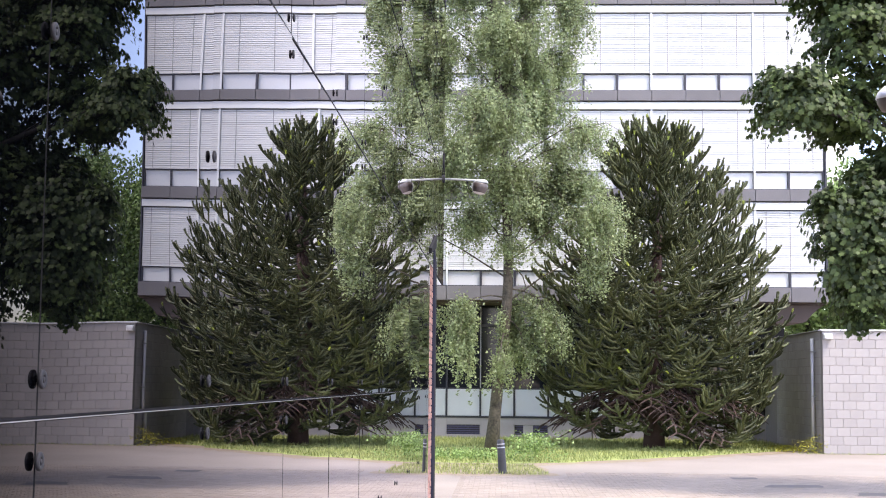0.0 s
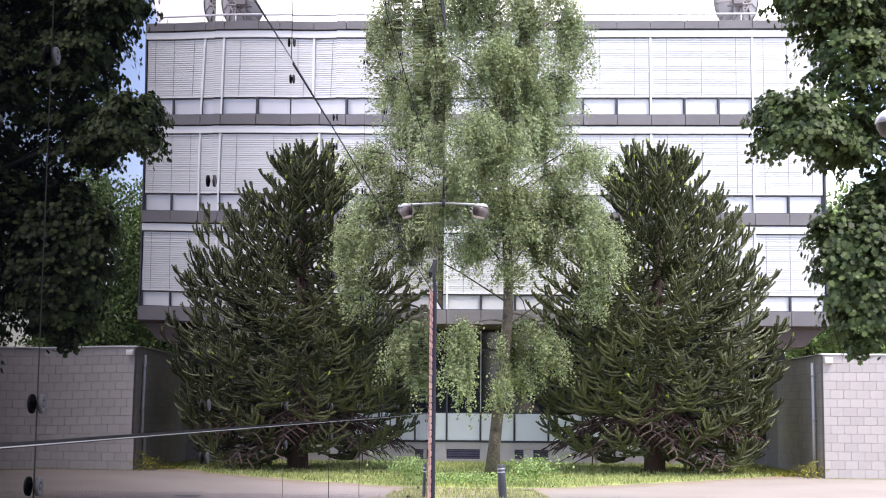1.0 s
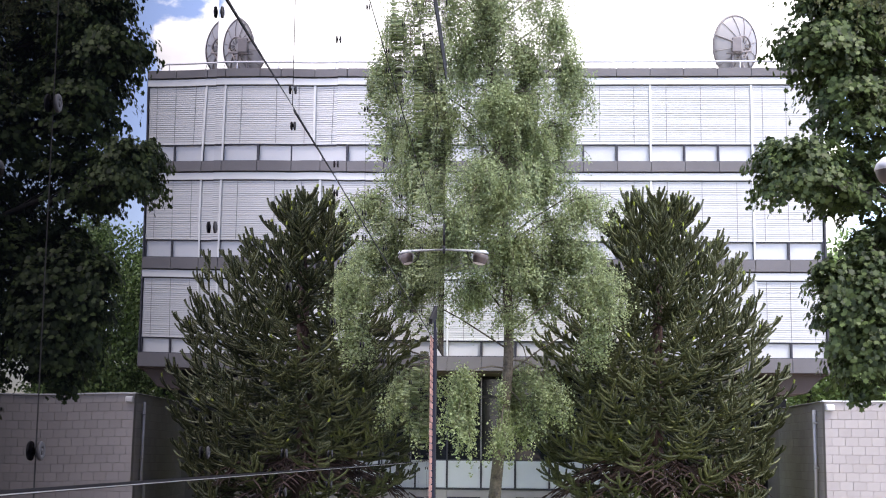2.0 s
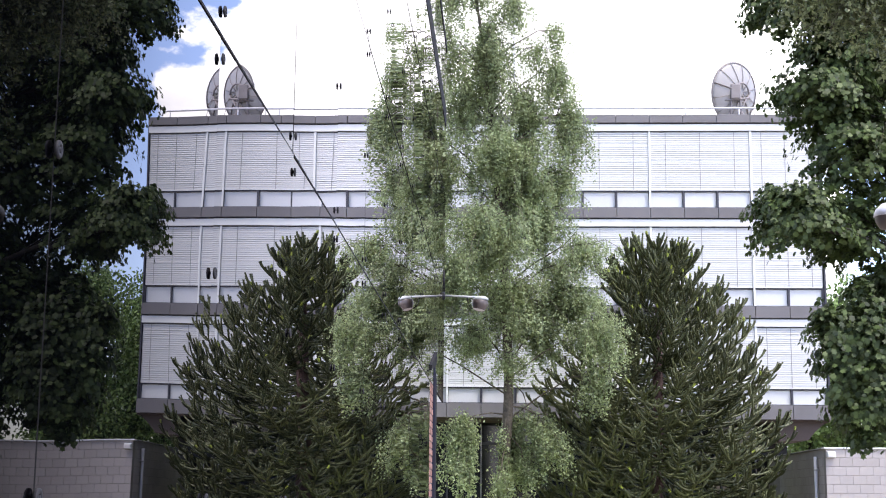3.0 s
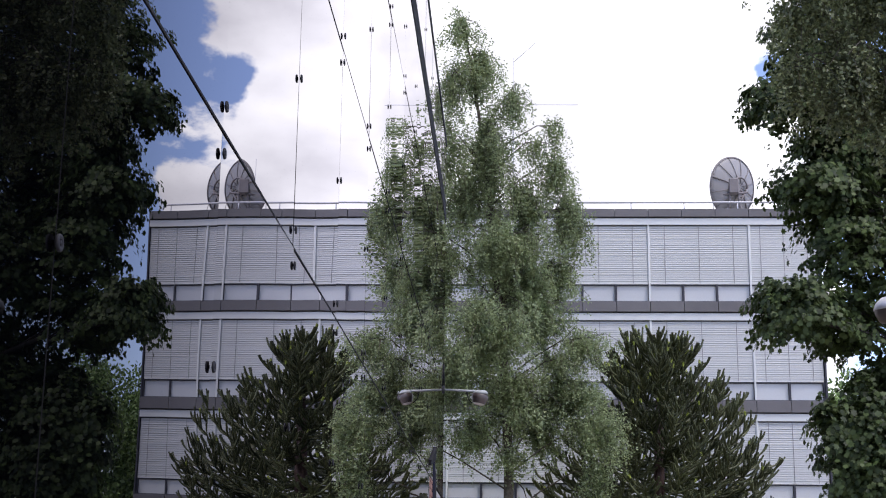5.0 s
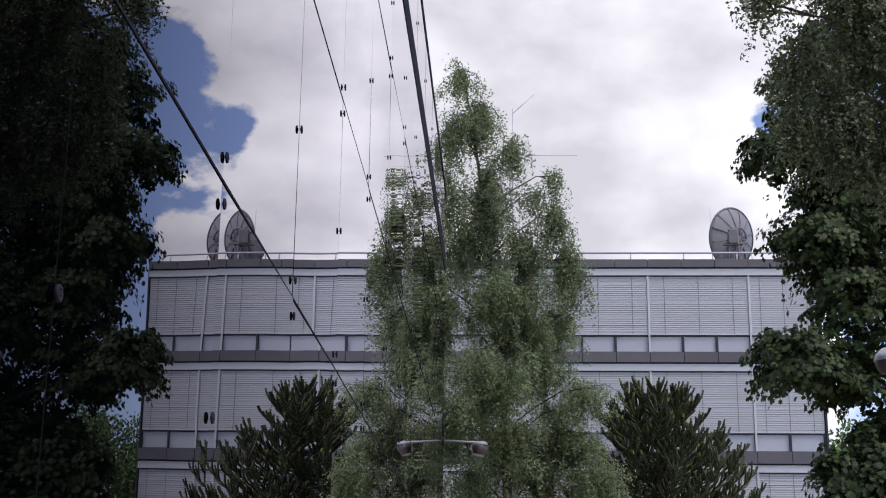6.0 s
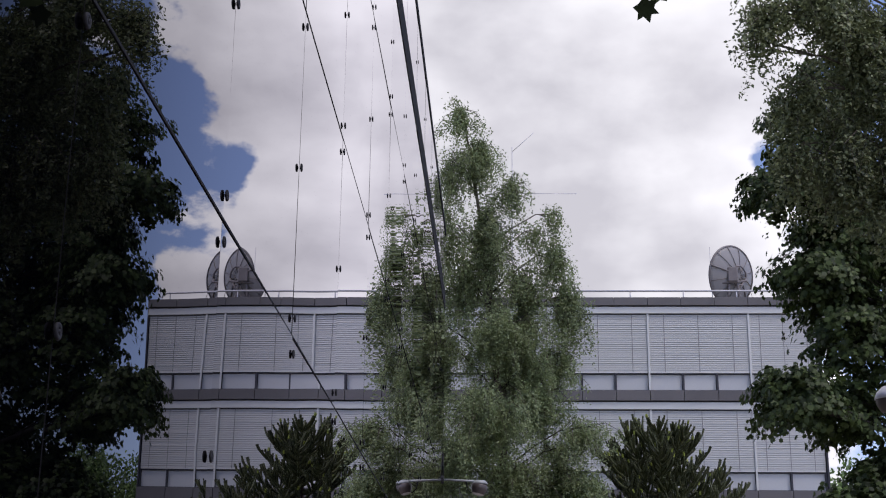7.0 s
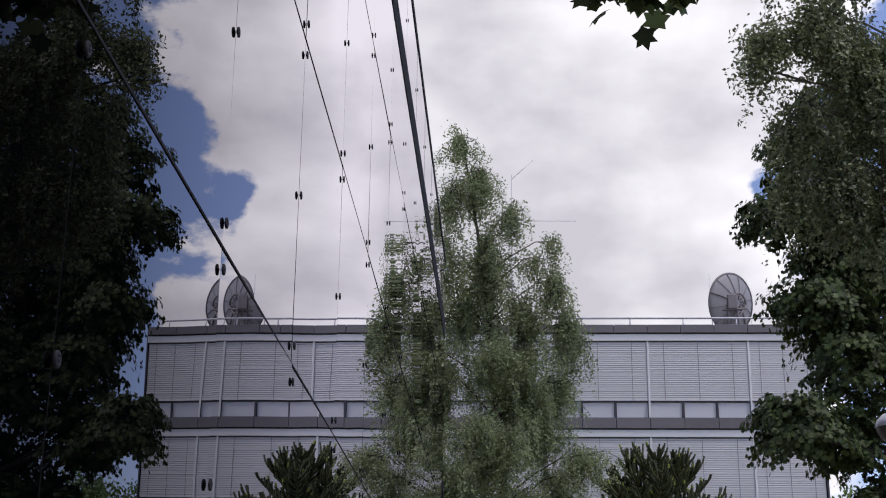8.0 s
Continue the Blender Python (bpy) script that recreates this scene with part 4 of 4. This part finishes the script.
# masses: centre, half width, half height, boughs
birch("birch_tree", "tall weeping birch tree with light green hanging foliage",
      [(0.48, BY, -0.05), (0.62, BY, 1.6), (0.85, BY, 3.4), (0.95, BY, 5.2), (0.75, BY, 9.0), (0.25, BY, 14.5), (-0.45, BY, 19.0)], 0.18, [
          (-0.47, 39.50, 18.46, 0.70, 0.87, 18), (0.13, 39.50, 17.12, 0.91, 0.98, 25), (1.10, 39.30, 15.88, 0.70, 0.86, 20), (2.39, 39.70, 15.30, 0.35, 0.51, 8),
          (2.37, 39.80, 13.85, 0.66, 1.11, 23), (0.27, 39.30, 14.48, 1.14, 1.34, 46), (1.48, 39.80, 13.00, 0.90, 1.19, 33), (2.78, 39.70, 12.50, 0.68, 1.19, 25),
          (0.63, 39.00, 11.53, 1.43, 1.17, 54), (-0.45, 39.90, 13.11, 0.85, 1.36, 29), (2.33, 40.10, 10.97, 0.85, 0.72, 21), (-1.64, 40.00, 14.71, 0.85, 1.28, 20),
          (-2.08, 39.80, 11.90, 1.18, 1.59, 35), (0.14, 37.90, 8.90, 1.36, 1.30, 77), (1.87, 39.70, 9.74, 1.01, 1.05, 35), (3.07, 39.60, 8.83, 0.91, 0.62, 25),
          (1.00, 39.20, 7.45, 1.36, 0.85, 46), (2.52, 39.70, 7.47, 1.19, 0.72, 35), (3.55, 39.10, 6.30, 1.02, 0.80, 37), (3.43, 39.10, 5.10, 0.48, 0.70, 12),
          (1.89, 39.90, 6.36, 0.95, 0.62, 21), (-0.18, 39.30, 6.35, 0.95, 0.62, 25), (0.93, 38.90, 5.66, 0.85, 0.30, 10), (-0.41, 38.30, 3.20, 0.53, 1.25, 31),
          (1.02, 40.00, 3.40, 0.64, 1.00, 18), (2.06, 39.20, 3.45, 0.66, 0.72, 21), (0.71, 38.70, 2.25, 0.49, 0.52, 8), (1.41, 39.30, 2.60, 0.38, 0.52, 6),
          (-2.31, 39.80, 8.60, 1.52, 1.43, 46), (-2.91, 39.70, 6.00, 1.35, 1.43, 39),
          (0.30, 39.60, 13.60, 1.60, 2.40, 56), (0.95, 39.70, 9.70, 1.90, 1.70, 56), (1.30, 39.80, 7.10, 2.20, 1.05, 52), (-0.10, 39.60, 16.90, 0.75, 1.50, 22), (1.30, 39.90, 11.6, 1.5, 1.2, 30),
          (-0.80, 39.60, 16.6, 0.75, 1.30, 16), (-0.90, 39.50, 14.6, 0.8, 1.4, 22), (-1.0, 39.3, 10.8, 0.9, 1.4, 26), (-0.9, 39.2, 7.8, 0.9, 1.2, 24), (1.9, 39.6, 14.6, 0.7, 0.9, 10),
          (1.5, 39.5, 4.1, 0.7, 0.5, 5), (0.80, 39.2, 3.2, 0.42, 0.7, 4),
          (2.4, 39.6, 8.2, 0.95, 0.6, 16), (3.1, 39.5, 7.5, 0.75, 0.6, 12), (-0.6, 39.4, 8.3, 0.9, 0.8, 14), (1.6, 39.4, 10.6, 1.2, 0.8, 16)], 61, 0.066, 12, 36)
birch("near_birch_tree", "birch tree with fine drooping foliage beside the maple",
      [(8.2, 18.0, -0.05), (8.1, 18.0, 6), (7.6, 18.0, 11), (7.0, 18.0, 14.2)], 0.16, [
          (4.24, 17.40, 10.63, 0.44, 0.34, 12), (4.00, 17.50, 10.16, 0.18, 0.28, 3), (4.95, 17.60, 10.98, 0.58, 0.56, 22), (4.67, 17.70, 9.62, 0.33, 0.48, 11),
          (4.55, 17.70, 8.62, 0.25, 0.38, 6), (5.59, 17.80, 10.26, 0.76, 1.00, 48), (5.16, 17.80, 8.72, 0.50, 0.70, 24), (5.92, 17.90, 8.48, 0.66, 0.90, 34),
          (6.86, 17.80, 9.99, 0.92, 1.45, 56), (6.94, 17.90, 7.61, 0.86, 1.05, 30), (5.38, 17.80, 12.55, 1.07, 0.78, 34), (6.78, 18.00, 13.30, 1.15, 0.94, 34)], 71, 0.055, 10, 62, "shadeleaf")

stake = thing("tree_stake", "short leaning dark stake with pale ties at the lawn edge", "stake", at=pose(0.80, 30.35, 0, 0, -4, 0))
lathe_part("post", [(0.085, -0.01), (0.09, 0.1), (0.085, 0.40), (0.080, 0.70), (0.055, 0.72), (0.001, 0.725)], "plastic", stake, "", 16)
for z in (0.54, 0.61):
    lathe_part("tie", [(0.083, z), (0.090, z + 0.012), (0.083, z + 0.024)], "alu", stake, "pale tie", 16)


def monkey_puzzle(base, height, seed):
    """Whorls of long branches with scaly rope-like shoots that curl upwards at their tips."""
    tree = thing("monkey_puzzle_tree", "broad dark monkey puzzle tree with scaly rope-like upcurved shoots", "tree")
    rng = random.Random(seed)
    x, y = base
    half = table([(0.4, 3.2), (1.55, 3.45), (2.9, 3.95), (4.3, 4.05), (5.4, 3.75), (6.2, 3.35), (7.6, 2.65), (8.4, 2.1), (9.0, 1.7), (9.5, 1.25), (9.9, 0.75)])
    v, f = [], []
    add_tube(v, f, [(x, y, -0.05), (x + 0.02, y, 1.5), (x + 0.1, y, 5), (x + 0.2, y, height - 0.9)], [0.34, 0.26, 0.18, 0.06], 12)
    mesh_object("trunk", v, f, "monkeybark", tree, "reddish dark trunk", True)
    tv, tf = [], []   # fresh tips

    def rope(path, r, V, F, spike=1.0):
        """A shoot: a slim core ringed by overlapping pointed scales."""
        path = [Vector(p) for p in path]
        add_tube(V, F, path, [r * 0.66] * (len(path) - 1) + [r * 0.42], 5)
        turn = rng.random() * 6
        for a, b in zip(path, path[1:]):
            d = b - a
            n = max(1, int(d.length / 0.075))
            d = d.normalized()
            s = d.orthogonal().normalized()
            u = d.cross(s)
            for i in range(n):
                p = a.lerp(b, (i + 0.5) / n)
                turn += 0.6
                for k in range(5):
                    w = turn + k * 1.2566
                    o = s * math.cos(w) + u * math.sin(w)
                    t = o.cross(d)
                    q = len(V)
                    V.append(p + o * r * 0.45 + t * r * 0.42)
                    V.append(p + o * r * 0.45 - t * r * 0.42)
                    V.append(p + o * r * (0.98 * spike) + d * r * 1.3)
                    F.append((q, q + 1, q + 2))

    def curl(p, d, length, lift, n=6):
        """A path that leaves p along d and bends towards the sky."""
        out, q = [Vector(p)], Vector(d).normalized()
        for i in range(n):
            q = (q + Vector((0, 0, lift / n * (0.4 + 1.2 * i / n)))).normalized()
            out.append(out[-1] + q * length / n)
        return out

    def reach(a, b, out, low):
        """An arching branch from the trunk at a to its tip at b: level or sinking first, lifting towards the sky at its end."""
        n = 11
        c1 = a + Vector((out.x, out.y, 0)) * (b - a).length * 0.45 + Vector((0, 0, low))
        c2 = b - (out * 0.8 + Vector((0, 0, 0.75))).normalized() * (b - a).length * 0.30
        return [a * (1 - t) ** 3 + c1 * 3 * t * (1 - t) ** 2 + c2 * 3 * t * t * (1 - t) + b * t ** 3 for t in (i / n for i in range(n + 1))]

    for k in range(46):  # dead lower branches that hang to the ground
        a = k * 2.39996
        d = Vector((math.cos(a), math.sin(a), 0.0))
        path = curl((x, y, rng.uniform(0.9, 2.0)), Vector((d.x, d.y, 0.12)), rng.uniform(2.2, 3.5), -0.75, 8)
        path = [Vector((p.x, p.y, max(p.z, 0.06))) for p in path]
        dv, df = [], []
        add_tube(dv, df, path, [0.042 - 0.003 * i for i in range(len(path))], 5)
        for j in range(2, len(path)):
            for side in (-1, 1):
                q = Vector((-d.y * side, d.x * side, -0.35)) + d * 0.8
                tw = curl(path[j], q, rng.uniform(0.3, 0.8), -0.4, 4)
                add_tube(dv, df, [Vector((p.x, p.y, max(p.z, 0.05))) for p in tw], [0.026, 0.024, 0.022, 0.018, 0.010], 4)
        mesh_object("dead_branch", dv, df, "deadtwig", tree, "reddish brown bare lower branch")

    z, turn0 = 0.85, 0.0
    while z < height - 0.5:  # whorls, named by the height of their tips
        n = 14 if z < 6 else 13 if z < 7.4 else 11 if z < 9.2 else 7
        turn0 += 0.55
        for k in range(n):
            if z < 2.1 and math.cos(turn0 + 2 * math.pi * k / n) < 0.3 and rng.random() < 0.6:
                continue
            zt = z + rng.uniform(-0.22, 0.22)
            a = turn0 + 2 * math.pi * (k + rng.uniform(-0.3, 0.3)) / n
            out = Vector((math.cos(a), math.sin(a), 0))
            R = (half(zt) - 0.22) * rng.choice((0.62, 0.8, 0.92, 0.97, 1.0, 1.03) if zt < 6.6 else (0.5, 0.75, 0.92, 1.0, 1.05))
            slope = -0.16 + 1.25 * max(0.0, zt / height - 0.25) ** 1.4
            zb = min(max(zt - slope * R - 0.10 * R, 0.7), height - 0.9)
            root = Vector((x + 0.2 * zb / height, y, zb))
            path = reach(root, root + out * R + Vector((0, 0, zt - zb)), out, -0.30 * R if zt < 5.5 else -0.18 * R if zt < 7.5 else 0.0)
            sv, sf = [], []
            rope(path[:-1], 0.046, sv, sf)
            for j in range(3 if R > 1.6 else 4, len(path)):
                fwd = (path[j] - path[j - 1]).normalized()
                for side in (-1, 1):
                    if rng.random() < 0.10 or (j < 5 and rng.random() < 0.4):
                        continue
                    q = Vector((-out.y * side, out.x * side, 0)) * rng.uniform(0.5, 1.2) + fwd * rng.uniform(0.5, 1.1) + Vector((0, 0, rng.uniform(-0.5, 0.0) if zt < 6 else rng.uniform(-0.2, 0.2)))
                    ln = rng.uniform(0.5, 1.15) * (1.2 - 0.05 * j) if zt < 7.2 else rng.uniform(0.32, 0.62)
                    shoot = curl(path[j], q, ln, rng.uniform(0.5, 1.5) if zt < 6 else rng.uniform(1.0, 2.0), 6)
                    rope(shoot, rng.uniform(0.040, 0.050), sv, sf)
                    for _ in range(rng.choice((0, 1, 1, 2))):
                        b = rng.choice((2, 3))
                        rope(curl(shoot[b], (shoot[b] - shoot[b - 1]).normalized() + out * rng.uniform(-0.2, 0.9), ln * 0.5, rng.uniform(0.9, 1.8), 4), 0.042, sv, sf)
                    if zt > 2.5 and rng.random() < (0.20 if zt > 8.3 else 0.025):
                        rope(curl(shoot[-1], shoot[-1] - shoot[-2], 0.09, 0.3, 2), 0.045, tv, tf)
            for _ in range(5):  # fingers at the tip
                q = (path[-1] - path[-2]).normalized() + Vector((rng.uniform(-0.9, 0.9), rng.uniform(-0.9, 0.9), rng.uniform(-0.2, 0.5)))
                rope(curl(path[-2], q, rng.uniform(0.3, 0.55), rng.uniform(0.6, 1.4), 4), 0.045, sv, sf)
            mesh_object("branch", sv, sf, "needle", tree)
        z += 0.46 if z < 7.5 else 0.36
    sv, sf = [], []
    for k in range(20):  # the domed leader
        a = k * 2.4
        rope(curl((x + 0.2, y, height - 1.5 + 0.05 * k), Vector((math.cos(a), math.sin(a), 0.5)), rng.uniform(0.4, 0.7), 1.5, 5), 0.045, sv, sf)
    mesh_object("leader", sv, sf, "needle", tree, "domed top of scaly shoots")
    tagged(mesh_object("fresh_growth", tv, tf, "freshtip", tree, "yellow-green fresh tips"), kind="stuff")
    return tree


monkey_puzzle((5.35, 43.2), 10.2, 5)


# ---- low planting ----
def herbs(name, label, spots, per, size, spread, seed, material="herb"):
    h = thing(name, label, "plants", kind="stuff")
    leaf_crown(h, "leaves", spots, per, size, BIRCH, material, spread, 0.8, seed, "")
    return h


r9 = random.Random(9)
herbs("ground_cover", "bright green leafy ground cover at the birch's foot", [(r9.gauss(0.1, 0.9), r9.uniform(34.6, 36.6), r9.uniform(0.06, 0.22)) for _ in range(70)], 30, 0.065, (0.14, 0.14, 0.07), 91)
herbs("leafy_shrub", "taller bright green shrub shoots behind the birch trunk", [(r9.gauss(1.5, 0.35), r9.uniform(34.8, 36.2), r9.uniform(0.15, 0.62)) for _ in range(45)], 30, 0.065, (0.11, 0.11, 0.09), 92)
herbs("yellow_weeds", "yellow flowering weeds at the foot of the block wall", [(WX - 0.25 + r9.gauss(0, 0.22), WY + 0.2 + r9.gauss(0, 0.3), abs(r9.gauss(0.12, 0.16)) + 0.03) for _ in range(26)], 14, 0.045, (0.07, 0.07, 0.07), 93, "weed")
herbs("wall_weeds", "low dry weeds along the block wall's foot", [(WX - 0.4 - r9.random() * 0.8, r9.uniform(41.2, 44), 0.06) for _ in range(40)], 12, 0.05, (0.12, 0.12, 0.04), 94, "weed")
grass("wall_grass", [(9.2, 40.6), (17, 40.6), (17, 40.95), (9.2, 40.95)], 500, 0.06, "grass", "sparse grass along the wall's foot", 13, 0.0)


# ---- street lamp behind the maple's edge ----
def street_lamp():
    s = thing("street_lamp", "grey street lamp with a round frosted cover", "street lamp", at=pose(5.55, 16.0, 0))
    tube_part("pole", [(0, 0, 0), (0, 0, 2.6), (0, 0, 4.9), (-0.08, 0, 5.25), (-0.25, 0, 5.33)], [0.07, 0.06, 0.045, 0.04, 0.035], "rail", s, "grey steel pole", 10)
    lathe_part("hood", [(0.01, 0.12), (0.09, 0.10), (0.16, 0.03), (0.185, -0.04), (0.175, -0.05)], "rail", s, "pale domed hood", 24, pose(-0.36, 0, 5.20))
    lathe_part("cover", [(0.172, -0.04), (0.165, -0.10), (0.12, -0.18), (0.02, -0.21)], "lamphood", s, "brownish translucent cover", 24, pose(-0.36, 0, 5.20))


street_lamp()


# ---- trees beyond the site ----
def far_tree(at, height, width, seed, name="far_tree", label="dense green tree beyond the wall"):
    t = thing(name, label, "tree", "trees beyond the wall")
    rng = random.Random(seed)
    v, f = [], []
    limb(v, f, (at[0], at[1], -0.05), (at[0], at[1], height * 0.9), 0.3, 0.06, rng, 0, 8, 6)
    mesh_object("trunk", v, f, "bark", t, "", True)
    blobs = [(at[0] + rng.uniform(-0.3, 0.3) * width, at[1] + rng.uniform(-0.3, 0.3) * width, height * q, width * (1.05 - q * 0.6) * 0.6, width * 0.5, height * 0.16, 46) for q in (0.18, 0.34, 0.5, 0.66, 0.8, 0.9)]
    leaf_crown(t, "crown", blob_points(blobs, seed + 1), 60, 0.20, BIRCH, "farleaf", (0.45, 0.45, 0.35), 0.5, seed + 2, "")
    return t


for i, (tx, ty, h, w) in enumerate(((14.6, 63, 10.8, 3.4), (17.6, 60, 10.6, 3.6), (17.0, 68, 11.8, 3.8), (20.5, 66, 12.4, 4.0), (24, 62, 11.5, 4.2), (29, 64, 13, 4.5))):
    far_tree((tx, ty), h, w, 100 + i)
